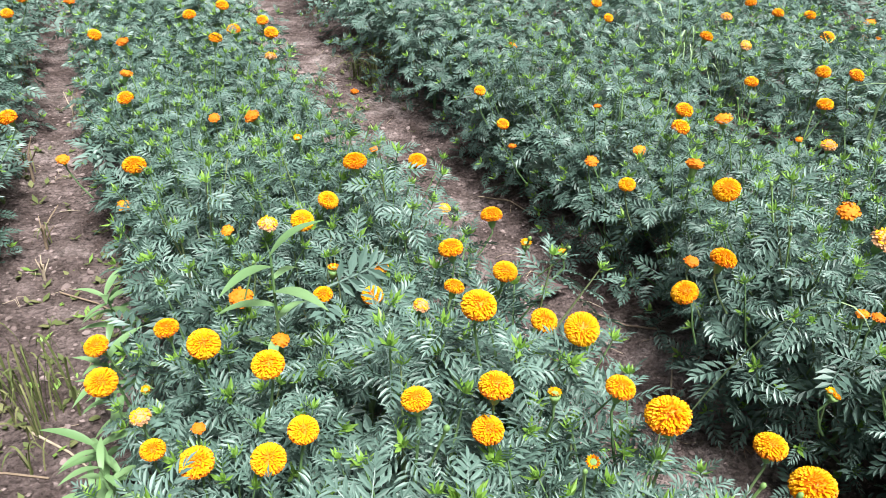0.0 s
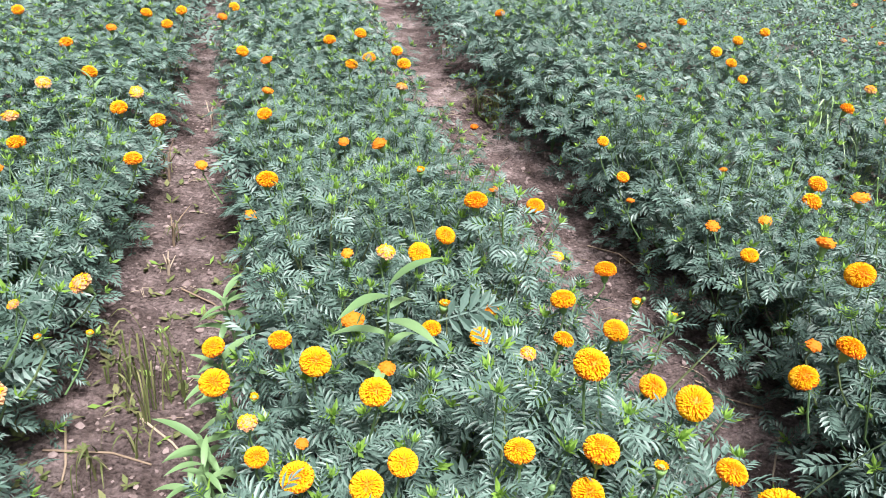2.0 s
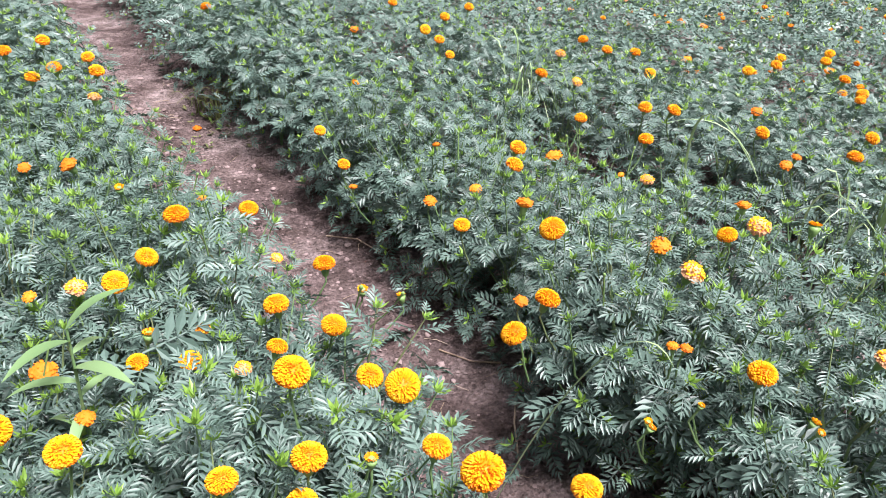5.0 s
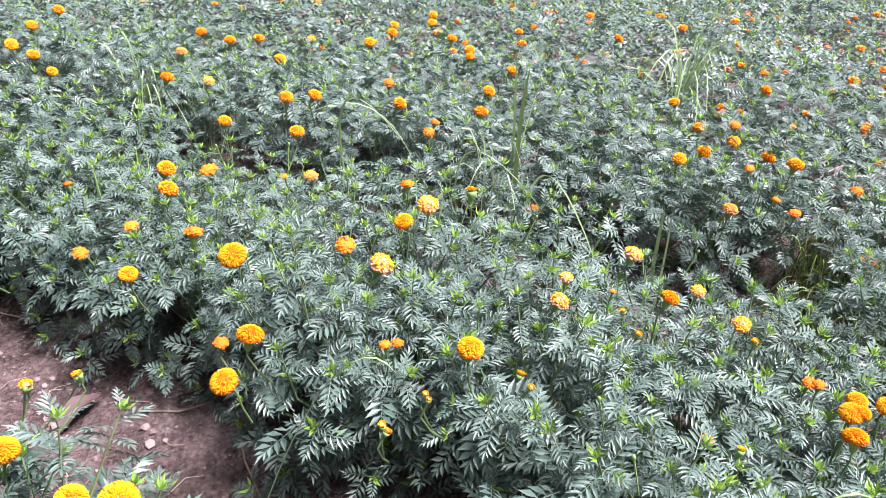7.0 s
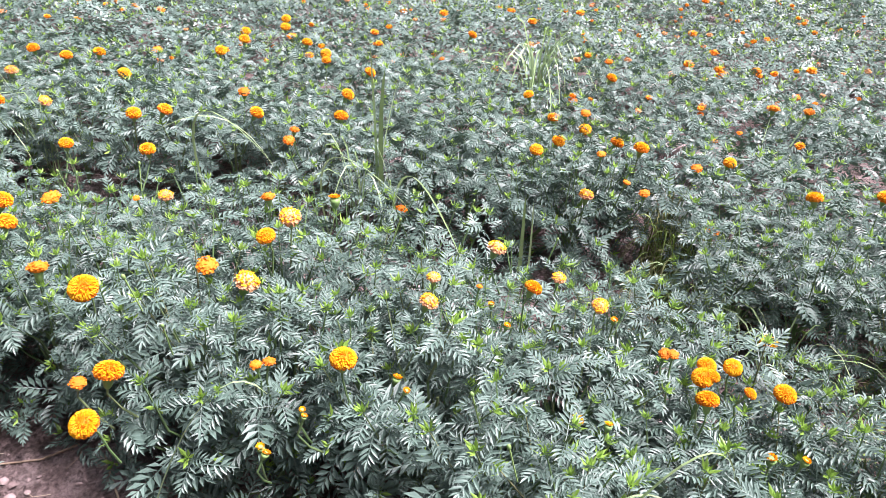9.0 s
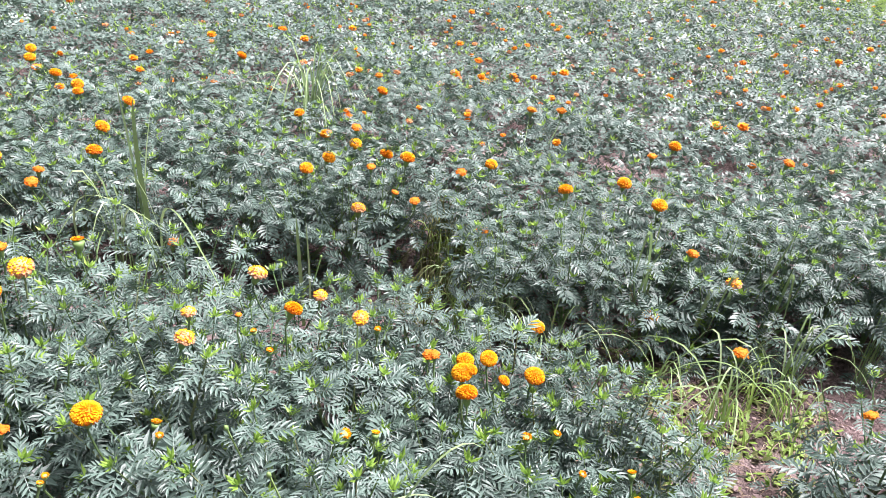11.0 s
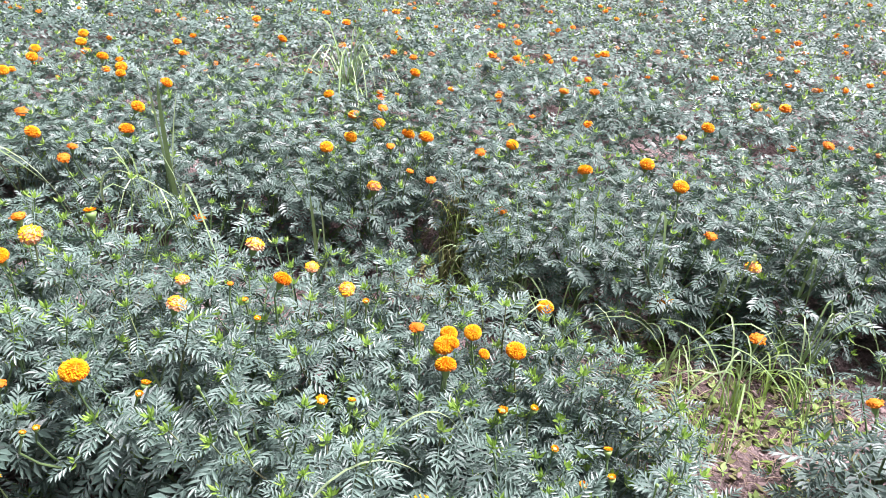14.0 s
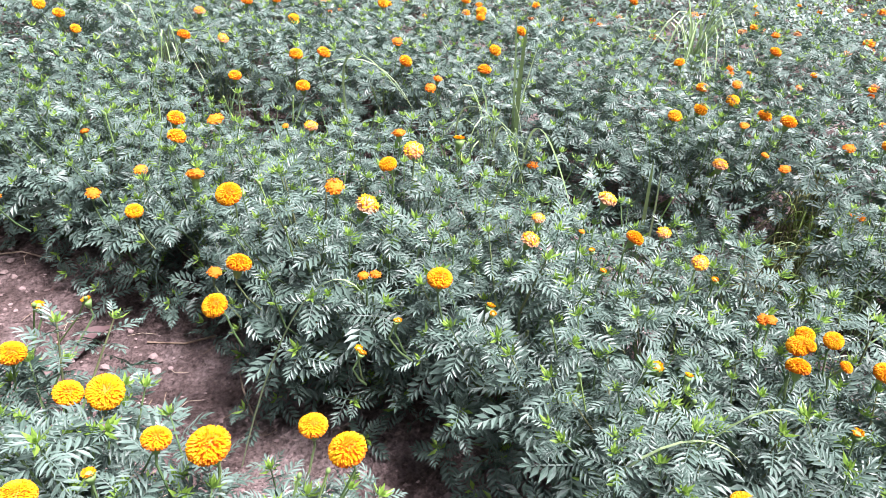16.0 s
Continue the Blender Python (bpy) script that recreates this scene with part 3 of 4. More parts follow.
FLOWERS.append(("bud", [
    (0.224, 0.809, 0.622, 2.63), (0.166, 0.897, 0.681, 2.63), (-0.634, 1.131, 0.427, 2.34), (0.829, 1.053, 0.622, 1.56), (0.799, 1.15, 0.476, 2.34), (-0.273, 1.384, 0.584, 3.41),
    (1.034, 0.965, 0.622, 1.95), (0.819, 1.199, 0.447, 2.44), (1.462, 0.098, 0.476, 2.34), (0.907, 1.16, 0.525, 1.85), (1.306, 0.692, 0.544, 3.51), (1.345, 0.634, 0.544, 2.44),
    (1.502, 0.185, 0.505, 2.15), (-1.092, 1.073, 0.525, 1.95), (1.55, 0.058, 0.447, 2.44), (1.531, 0.332, 0.525, 3.02), (1.141, 1.092, 0.525, 2.83), (1.599, 0.088, 0.476, 2.54),
    (1.58, 0.273, 0.525, 2.54), (-1.092, 1.228, 0.427, 2.15), (1.394, 0.965, 0.622, 2.15), (0.205, 1.765, 0.447, 3.51), (1.443, 1.053, 0.622, 2.05), (1.618, 0.79, 0.622, 2.24),
]))
FLOWERS.append(("bud", [
    (0.322, 1.823, 0.388, 3.31), (1.46, 1.68, 0.7, 4.3), (-0.51, 2.17, 0.56, 3.4),
]))


# ---- plants ----
spots, INNER = [], set()
grow = np.random.default_rng(11)
for n, bed in enumerate(BEDS):
    for i, (p, way, w) in enumerate(along(bed, .25)):
        side = np.array((way[1], -way[0]))
        rows = (-.5, .5) if w < .40 else (-.6, .2, 1.1) if n == 5 else (-.6, 0.0, .6)
        for k, off in enumerate(rows):
            q = p + side * off * w + way * (.125 * (k % 2)) + grow.normal(0, .03, 2)
            # a gap where a few plants are missing and grass grows
            if n == 5 and q[0] < 2.92 and abs(q[1] - 1.10 - .12 * (q[0] - 2.9)) < .24:
                continue
            spots.append((float(q[0]), float(q[1]), n))
            if len(rows) == 3 and k == 1:
                INNER.add(spots[-1])
# a lobe of the middle bed that reaches out over the path
spots += [(.34, .80, 2), (.28, .70, 2)]
LOW = [(.51, .98, 2), (.64, .90, 2), (.72, .76, 2)]
spots += LOW + [(1.74, .42, 3), (1.68, .16, 3), (1.50, -.04, 3), (1.82, .80, 3), (.87, 1.49, 3)]


def canopy(x, y):
    """How high the blooms near a spot stand."""
    near = sorted((b[2] for b in BLOOMS if math.hypot(x - b[0], y - b[1]) < .30), reverse=True)
    return near[0] if near else None


BLOOMS = [(x, y, z, d, kind) for kind, rows in FLOWERS for x, y, z, d in rows]


def tips_of(r, H, R, tops, ring, inner=0, uneven=.030):
    """The shoot tips of a bush: place, lean in degrees and bearing. tops form the dome, inner ones stand lower between them, ring ones cover the flanks."""
    out, spin = [], r.uniform(0, 6.28)
    for i in range(tops):
        f = math.sqrt((i + .35) / tops)
        a = spin + 2.39996 * i + r.normal(0, .2)
        out.append((R * f * math.cos(a), R * f * math.sin(a), H * (1.0 - .17 * f * f) + r.normal(0, uneven), 34 * f + r.normal(0, 7), a))
    for i in range(inner):
        f, a = r.uniform(.2, .9), spin + 1.1 + 2.39996 * i
        out.append((R * f * math.cos(a), R * f * math.sin(a), H * r.uniform(.66, .82), 30 * f, a))
    for i in range(ring):
        a = spin + .4 + i * 2 * math.pi / ring + r.normal(0, .15)
        out.append((R * .94 * math.cos(a), R * .94 * math.sin(a), H * (.62, .24, .43, .14)[i % 4] + r.normal(0, .02), 44 + r.normal(0, 9), a))
    return out


def shoot_pose(r, tip):
    tx, ty, tz, lean, a = tip
    lean = radians(lean)
    d = Vector((math.sin(lean) * math.cos(a), math.sin(lean) * math.sin(a), math.cos(lean)))
    scale = r.uniform(.84, 1.04)
    foot = Vector((tx, ty, tz)) - d * .125 * scale
    return Matrix.Translation(foot) @ frame_of(d, r.uniform(0, 6.28)) @ Matrix.Scale(scale, 4), foot - d * .095 * scale


bush_meshes = []
for seed in range(6):
    r, bush = np.random.default_rng(900 + seed), Shape()
    for tip in tips_of(r, .55, .27, 10, 8):
        m, low = shoot_pose(r, tip)
        bush.join(far_shapes[int(r.integers(0, 5))], m)
    undergrowth(bush, r, under_shapes, .55, .22, 7, 1.3)
    bush_meshes.append(bush.mesh("foliage", SLOTS))
inside_meshes = []
for seed in range(6):
    inside = Shape()
    undergrowth(inside, np.random.default_rng(950 + seed), under_shapes, .55, .20, 11, 1.1)
    inside_meshes.append(inside.mesh("lower_leaves", [LEAF]))
bare = Shape()
for k in range(6):
    a = k * 1.05
    tube(bare, [(0, 0, -.02), (.02 * math.cos(a), .02 * math.sin(a), .22), (.09 * math.cos(a), .09 * math.sin(a), .40)], [.004, .0032, .0022], 0, 4)
bare_mesh = bare.mesh("stem", [STEM])


def plant(x, y, bed, detail):
    """One marigold: stems that part into leafy shoots. detail: 3 single leaves, 2 fine, 1 plain, 0 far off."""
    r = np.random.default_rng(int(abs(x * 977 + y * 7919) * 100))
    high = canopy(x, y)
    base_height = {0: .52, 1: .52, 2: .56, 3: .62, 4: .60, 5: .58}[bed]
    H = max(high - .03, base_height - .05) if high else base_height
    H = min(max(H * r.uniform(.93, 1.06), .40), .72)
    R = r.uniform(.235, .28)
    small = (x, y, bed) in LOW
    if small:
        H, R = .36, .12
    ob = new("marigold_plant")
    ob.location = (x, y, ground_at(x, y) - .01)
    ob["top"] = H
    tagged(ob, "bushy marigold plant with feathery grey-green leaves", "plant", "marigolds in the beds")
    if detail == 0:
        fit = Matrix.Rotation(r.uniform(0, 6.28), 4, "Z") @ Matrix.Diagonal((R / .25, R / .25, H / .55, 1))
        part("foliage", bush_meshes[int(r.integers(0, 6))], ob, fit)
        part("stem", bare_mesh, ob)
        return ob
    stems = Shape()
    tube(stems, [(0, 0, -.02), (r.normal(0, .01), r.normal(0, .01), H * .3), (r.normal(0, .015), r.normal(0, .015), H * .62)], [.007, .006, .004], 0, 5)
    crowd = [(b[0] - x, b[1] - y, b[2] - ob.location.z, b[3] / 200) for b in BLOOMS if math.hypot(b[0] - x, b[1] - y) < .5]
    hidden = (x, y, bed) in INNER
    for number, tip in enumerate(tips_of(r, H, R, 5 if small else 12, 0 if small else 4 if hidden else 13, 0 if small else 2)):
        for bx, by, bz, size in crowd:
            if math.hypot(tip[0] - bx, tip[1] - by + .025) < .08 + size:
                tip = (tip[0], tip[1], min(tip[2], bz - .038), *tip[3:])
        m, low = shoot_pose(r, tip)
        start = Vector((0, 0, max(.04, low.z - .10 - .35 * math.hypot(low.x, low.y))))
        tube(stems, [start, (start * .45 + low * .55) + Vector((0, 0, -.01)), low], [.0045, .0036, .0028], 0, 3)
        k = int(r.integers(0, 1000))
        if detail == 3:
            shoot = part("leafy_shoot", core_meshes[k % 4], ob, m)
            for j, (size, lm) in enumerate(shoot_plan(k % 7 + 10)):
                part("leaf", leaf_meshes[(j + k) % 4], shoot, lm @ Matrix.Scale(size, 4))
        else:
            part("leafy_shoot", fine_shoots[k % 7] if detail == 2 and number < 12 else mid_shoots[k % 7] if number < (18 if detail == 2 else 12) else far_shoots[k % 5], ob, m)
    part("stem", stems.mesh("stem", [STEM]), ob)
    if not small:
        part("lower_leaves", inside_meshes[int(r.integers(0, 6))], ob, Matrix.Rotation(r.uniform(0, 6.28), 4, "Z") @ Matrix.Diagonal((R / .25, R / .25, H / .55, 1)))
    return ob


def bloom(ob, x, y, z, d, kind):
    """A flower on its stalk, carried by the plant ob."""
    o = ob.location
    r = np.random.default_rng(int(abs(x * 613 + y * 389 + z * 97) * 1000))
    at = Vector((x - o.x, y - o.y, z - o.z))
    size = d / 216
    lean = Vector((r.normal(0, .22), r.normal(0, .22) - .12, 1))
    m = Matrix.Translation(at) @ frame_of(lean, r.uniform(0, 6.28)) @ Matrix.Scale(size, 4)
    forms = heads["far" if kind == "full" and math.hypot(x - .1, y) > 2.2 else kind]
    head = part("flower", forms[int(r.integers(0, 99)) % len(forms)], ob, m, HEAD_LABEL[kind])
    part("calyx", cup_mesh, head, Matrix.Diagonal((1.75, 1.75, 1.35, 1)) if kind == "bud" else None)
    stalk = Shape()
    inv = m.inverted()
    way = lean.normalized()
    foot = Vector((at.x * .80, at.y * .80, max(.06, at.z - max(.16, size * 4))))
    knee = at - way * max(.05, size * 1.6)
    tube(stalk, [inv @ p for p in (foot, foot * .45 + knee * .55 + Vector((0, 0, -.01)), knee, at - way * size)], [v / size for v in (.0028, .0026, .0024, .0030)], 0, 5)
    part("stalk", stalk.mesh("stalk", [STEM]), head)


made, leftover = [], []
ranked = sorted(spots, key=lambda s: math.hypot(s[0] - .1, s[1] - .05) - (.15 if s[2] in (2, 3) else 0) + (1.5 if s[2] == 0 else 0))
for i, (x, y, n) in enumerate(ranked):
    detail = 3 if i < 10 else 2 if i < 46 else 1 if i < 130 else 0
    if i >= 295:
        leftover.append((x, y))
        continue
    made.append(plant(x, y, n, detail))
for x, y, z, d, kind in BLOOMS:
    if x > 4.3 or y > 6.5:
        continue
    carrier = min(made, key=lambda o: math.hypot(o.location.x - x, o.location.y - y) + (.25 if o["top"] < z - .08 else 0))
    bloom(carrier, x, y, z, d, kind)

# closed green buds standing over the leaves
bud_rng = np.random.default_rng(5)
for ob in made[:110]:
    for _ in range(int(bud_rng.integers(0, 3))):
        a, q = bud_rng.uniform(0, 6.28), bud_rng.uniform(.05, .2)
        top = Vector((q * math.cos(a), q * math.sin(a), ob["top"] * (1.02 - 1.5 * q * q) + bud_rng.uniform(.0, .05)))
        size = bud_rng.uniform(.006, .009)
        if any(math.hypot(ob.location.x + top.x - b[0], ob.location.y + top.y - b[1]) < .10 for b in BLOOMS):
            continue
        lean = Vector((math.cos(a) * .3, math.sin(a) * .3, 1))
        m = Matrix.Translation(top) @ frame_of(lean) @ Matrix.Scale(size, 4)
        b = part("flower_bud", bud_mesh, ob, m, "closed pale green bud")
        stalk = Shape()
        tube(stalk, [(0, 0, -.10 / size), (0, 0, -.05 / size), (0, 0, -.8)], [.0019 / size, .0019 / size, .0024 / size], 0, 5)
        part("stalk", stalk.mesh("stalk", [CALYX]), b)

# two buds on long bare stalks that lean out over the path
for top, low in ((Vector((.187, 1.570, .578)), Vector((.16, 1.66, .36))), (Vector((.300, 1.631, .519)), Vector((.25, 1.78, .30)))):
    ob = min(made, key=lambda o: math.hypot(o.location.x - low.x, o.location.y - low.y))
    size = .010
    m = Matrix.Translation(top - ob.location) @ frame_of(top - low) @ Matrix.Scale(size, 4)
    b = part("flower_bud", bud_mesh, ob, m, "closed pale green bud")
    stalk, inv = Shape(), (Matrix.Translation(ob.location) @ m).inverted()
    root = ob.location + Vector((0, 0, .2))
    tube(stalk, [inv @ p for p in (root, low * .9 + root * .1, low.lerp(top, .6), top)], [.0026 / size, .0024 / size, .0022 / size, .0026 / size], 0, 5)
    part("stalk", stalk.mesh("stalk", [CALYX]), b)

# ---- the rest of the field, past the counted plants ----
far, far_petals = Shape(), Shape()
for x, y in leftover:
    r = np.random.default_rng(int(abs(x * 977 + y * 7919) * 100))
    near = math.hypot(x, y) < 5.6
    undergrowth(far, r, under_plain, .5, .25, 6 if near else 4, 1.25 if near else 1.6, (x, y, 0))
    for tip in tips_of(r, r.uniform(.5, .6), .27, 9, 4):
        m, low = shoot_pose(r, tip)
        far.join((far_shapes if near else plain_shapes)[int(r.integers(0, 5))], Matrix.Translation((x, y, 0)) @ m)
far_rng = np.random.default_rng(3)
last = np.array(BEDS[5])
for k in range(1, 9):
    shift = np.array((1.38 * k, .37 * k))
    bed = [(p[0] + shift[0], p[1] + shift[1], .50) for p in last]
    bed = [(bed[0][0] + .5, bed[0][1] - 2.2, .44)] + bed
    for i, (p, way, w) in enumerate(along(bed, .29)):
        side = np.array((way[1], -way[0]))
        for off in (-.72, 0, .72):
            q = p + side * off * w + far_rng.normal(0, .05, 2)
            if q[1] < .695 * q[0] - 12.0 or q[1] > 11.5 or math.hypot(*q) > 17:
                continue
            dist = math.hypot(*q)
            H = .50 + .16 * float(smooth_noise(np.array([q[0] * 1.3]), np.array([q[1] * 1.3]), 4)[0]) + far_rng.normal(0, .05)
            if q[1] < -.45 * q[0] - .8:
                continue
            undergrowth(far, far_rng, under_plain, H, .26, 6 if dist < 5.6 else 3, 1.25 if dist < 5.6 else 1.7, (q[0], q[1], 0))
            H *= 1 - .32 * abs(off)
            # here and there a plant has failed and leaves a hollow
            if far_rng.random() < .06:
                continue
            tips = tips_of(far_rng, H, .29, 8 if dist < 8 else 6 if dist < 11 else 4, uneven=.05, ring=4 if dist < 5.0 and off < 0 else 5 if dist < 8 and off < 0 else 0)
            for tip in tips:
                m, low = shoot_pose(far_rng, tip)
                grown = Matrix.Translation((q[0], q[1], 0)) @ m @ Matrix.Scale(1.2 if dist < 5.6 else 1.35 if dist < 8 else 1.7 if dist < 11 else 2.0, 4)
                far.join((far_shapes if dist < 5.6 else plain_shapes)[int(far_rng.integers(0, 5))], grown)
            if dist > 4.0 and far_rng.random() < .55:
                for _ in range(int(far_rng.integers(1, 3))):
                    a, f = far_rng.uniform(0, 6.28), far_rng.uniform(0, .22)
                    kind = int(far_rng.choice([0, 1, 2], p=[.38, .26, .36]))
                    far_petals.join(far_heads[kind], Matrix.Translation((q[0] + f * math.cos(a), q[1] + f * math.sin(a), H - f * .3 + far_rng.uniform(.0, .05))) @ Matrix.Rotation(far_rng.uniform(0, 6), 4, "Z") @ Matrix.Scale(far_rng.uniform(.018, .032), 4))
for x, y, z, d, kind in BLOOMS:
    if x > 4.3 or y > 6.5:
        far_petals.join(far_heads[{"full": 0, "ragged": 1, "faded": 2, "bud": 0}[kind]], Matrix.Translation((x, y, z)) @ Matrix.Scale(d / 200, 4))
field = tagged(new("marigold_field", far.mesh("marigold_field", SLOTS)), "dense rows of marigold plants stretching across the field", "plants", kind="stuff")
tagged(new("distant_blooms", far_petals.mesh("distant_blooms", PETALS)), "scattered small orange and yellow marigold blooms", "flowers", kind="stuff")

# ---- weeds and grass ----


def blade_strip(shape, base, mid, tip, width, slot=0, steps=9):
    """A grass blade: a folded ribbon through three points."""
    b, m, e = (np.array(p, float) for p in (base, mid, tip))
    c = 2 * m - (b + e) / 2
    flat = np.cross(e - b, (0, 0, 1.0)) + np.array((1e-4, 0, 0))
    flat /= np.linalg.norm(flat)
    v, f = [], []
    for i in range(steps):
        t = i / (steps - 1)
        p = (1 - t) ** 2 * b + 2 * t * (1 - t) * c + t * t * e
        w = max(width * (1 - t) ** .65 * (.6 + .9 * t), .0005)
        lean = math.sin(t * 3.1) * .35
        side = flat * math.cos(lean) + np.array((0, 0, 1.0)) * math.sin(lean)
        v += [p - side * w / 2 + (0, 0, w * .18), p, p + side * w / 2 + (0, 0, w * .18)]
        if i:
            k = 3 * i
            f += [(k - 3, k - 2, k + 1, k), (k - 2, k - 1, k + 2, k + 1)]
    shape.add(v, f, slot)


def grass_tuft(x, y, blades, height, spread, skin, label, seed, width=.009, name="grass_tuft", droop=.55):
    r = np.random.default_rng(seed)
    ob = tagged(new(name), label, "grass", "grass between the beds")
    ob.location = (x, y, ground_at(x, y) - .01)
    for k in range(blades):
        a = r.uniform(0, 6.28)
        out, h = spread * r.uniform(.35, 1.1), height * r.uniform(.6, 1.1)
        foot = r.normal(0, .018, 2)
        s = Shape()
        way = np.array((math.cos(a), math.sin(a)))
        blade_strip(s, (*foot, 0), (*(foot + way * out * .38), h), (*(foot + way * out), h * (1 - droop * r.uniform(.5, 1.4))), width * r.uniform(.7, 1.2))
        part("blade", s.mesh("blade", [skin]), ob)
    return ob


# grass standing in the furrows and in the gap of the third bed
for k, (x, y, n, h, w, wide) in enumerate([(1.23, 4.02, 22, .62, .44, .011), (1.45, 3.75, 12, .5, .36, .010), (2.15, 2.32, 12, .52, .42, .012), 
                                           (2.52, .55, 13, .30, .44, .008), (2.62, .13, 9, .26, .38, .008), (2.58, -.10, 13, .30, .46, .009), (2.74, -.28, 12, .36, .46, .009), (2.62, -.36, 8, .26, .34, .008), (3.10, -.58, 9, .44, .36, .009), (3.22, -.95, 9, .36, .40, .009)]):
    grass_tuft(x, y, n, h, w, GRASS, "tuft of long arching pale green grass growing in the furrow", 200 + k, wide, droop=.8)
GAP = [(2.86, 1.17, 22, .34), (2.92, 1.10, 22, .36), (2.78, 1.05, 18, .26), (2.68, 1.16, 16, .22), (2.62, .96, 14, .20), (2.90, 1.26, 16, .34), (2.66, .78, 10, .26), (2.50, 1.04, 12, .16), (2.86, .98, 20, .38), (2.94, 1.20, 20, .42), (2.78, .95, 16, .22), (2.56, 1.12, 14, .18), (2.72, .90, 16, .18), (2.80, 1.10, 20, .28)]
for k, (x, y, n, h) in enumerate(GAP):
    grass_tuft(x, y, int(n * 1.6), h * .9, .21, (FRESH, DRY, GRASS, DRY)[k % 4], "tuft of thin tangled grass filling a gap in the bed", 220 + k, .007, droop=.6)
for k, (x, y, n, h, w) in enumerate([(2.17, .08, 16, .20, .07), (2.22, .14, 10, .15, .08), (2.08, .0, 12, .15, .08), (2.33, -.12, 8, .13, .10), (2.5, -.2, 8, .14, .12), (2.13, .16, 12, .18, .06), (2.19, .02, 14, .23, .06), (2.42, .22, 7, .12, .1), (2.3, .38, 7, .12, .1), (2.35, -.05, 12, .17, .10), (2.45, .06, 12, .15, .12), (2.55, -.12, 12, .18, .12), (2.28, .22, 10, .14, .1), (2.62, -.30, 12, .17, .14), (2.72, -.18, 10, .16, .14), (2.24, -.02, 14, .20, .08), (2.48, -.34, 10, .14, .12)]):
    grass_tuft(x, y, n, h, w, FRESH, "upright tuft of bright yellow-green grass on bare soil", 240 + k, .008, droop=.1)
grass_tuft(4.12, 2.74, 32, .71, .80, GRASS, "large tuft of arching pale green grass among the marigolds", 330, .013, droop=.85)
# sparse dry grass on the paths
for k, (x, y, n, h, w) in enumerate([(-1.10, 1.46, 8, .25, .10), (-1.14, 1.56, 7, .27, .12), (-1.22, 1.56, 6, .22, .12), (-1.10, 1.39, 8, .17, .10), (-1.05, 1.48, 5, .19, .06), (-1.19, 1.47, 6, .14, .12), (-1.06, 1.27, 6, .12, .10), (-1.14, 1.20, 6, .10, .12), (-.98, 1.62, 5, .14, .09), (-1.28, 1.50, 5, .12, .08), (-1.53, 2.35, 4, .12, .07), (-1.10, 1.12, 6, .12, .08),
                                     (-2.46, 4.0, 9, .2, .14), (-2.07, 3.15, 8, .16, .12), (-1.9, 2.9, 6, .14, .10), (-.51, 4.35, 20, .2, .16), (-.43, 4.5, 18, .2, .16), (-.62, 4.45, 14, .15, .15), (-1.08, 5.6, 8, .14, .12)]):
    grass_tuft(x, y, n, h, w, DRY, "clump of half-dry olive grass on the bare path", 280 + k, .009, name="dry_grass", droop=.3)

# single long blades that arch over the plants
OVER = [((.56, 1.40, .0), (.65, 1.18, .63), (.77, 1.09, .69), .012), ((.98, .70, .02), (1.10, .53, .53), (1.36, .44, .40), .011), ((1.12, .62, .1), (1.22, .44, .63), (1.40, .36, .52), .009),
        ((1.72, 2.7, .0), (1.50, 2.50, .72), (1.78, 2.42, .50), .014), ((2.12, 2.45, .0), (1.86, 2.16, .58), (2.18, 2.0, .30), .013), ((2.25, 2.2, .0), (1.95, 1.85, .58), (1.50, 1.20, .66), .011),
        ((2.0, 2.5, .0), (1.75, 2.55, .60), (1.45, 2.75, .60), .009)]
# tall upright blades in the furrow
UPRIGHT = [((2.28, 2.3, .0), (2.24, 2.30, .5), (2.20, 2.31, .95), .022), ((2.30, 2.28, .0), (2.22, 2.25, .5), (2.16, 2.18, .88), .024), ((2.26, 2.33, .0), (2.26, 2.28, .45), (2.30, 2.24, .80), .018),
           ((2.34, 1.54, .0), (2.29, 1.52, .28), (2.24, 1.50, .54), .018), ((2.33, 1.50, .0), (2.31, 1.49, .26), (2.30, 1.50, .50), .012), ((3.12, -.06, .0), (2.98, -.15, .45), (3.02, -.20, .66), .016)]
# bent blades before the third bed
BENT = [((2.95, .28, .0), (2.77, .29, .58), (2.74, .32, .36), .012), ((3.0, .08, .0), (2.87, .04, .38), (2.84, .08, .13), .014), ((3.05, .0, .0), (2.91, -.03, .46), (2.86, .02, .19), .012),
        ((3.1, -.2, .0), (3.0, -.22, .46), (2.98, -.24, .22), .012), ((3.12, -.58, .0), (3.11, -.60, .39), (3.13, -.70, .12), .013), ((3.11, -.62, .0), (3.10, -.75, .26), (3.17, -.90, .08), .011),
        ((3.30, -.80, .0), (3.27, -.92, .24), (3.33, -1.12, .05), .011), ((2.50, .59, .0), (2.60, .36, .24), (2.69, .16, .06), .010), ((2.50, .53, .0), (2.55, .40, .14), (2.58, .32, .05), .009)]
WIDE = [((2.55, .22, .0), (2.50, -.05, .30), (2.52, -.32, .06), .018), ((2.58, .06, .0), (2.60, -.09, .20), (2.66, -.27, .05), .012), ((2.90, -.12, .0), (2.87, -.22, .26), (2.90, -.31, .05), .011),
        ((2.72, .97, .0), (2.70, .89, .32), (2.74, .74, .34), .010), ((2.68, .78, .0), (2.62, .76, .14), (2.56, .86, .24), .016), ((2.9, .34, .0), (2.84, .30, .3), (2.78, .24, .52), .011)]
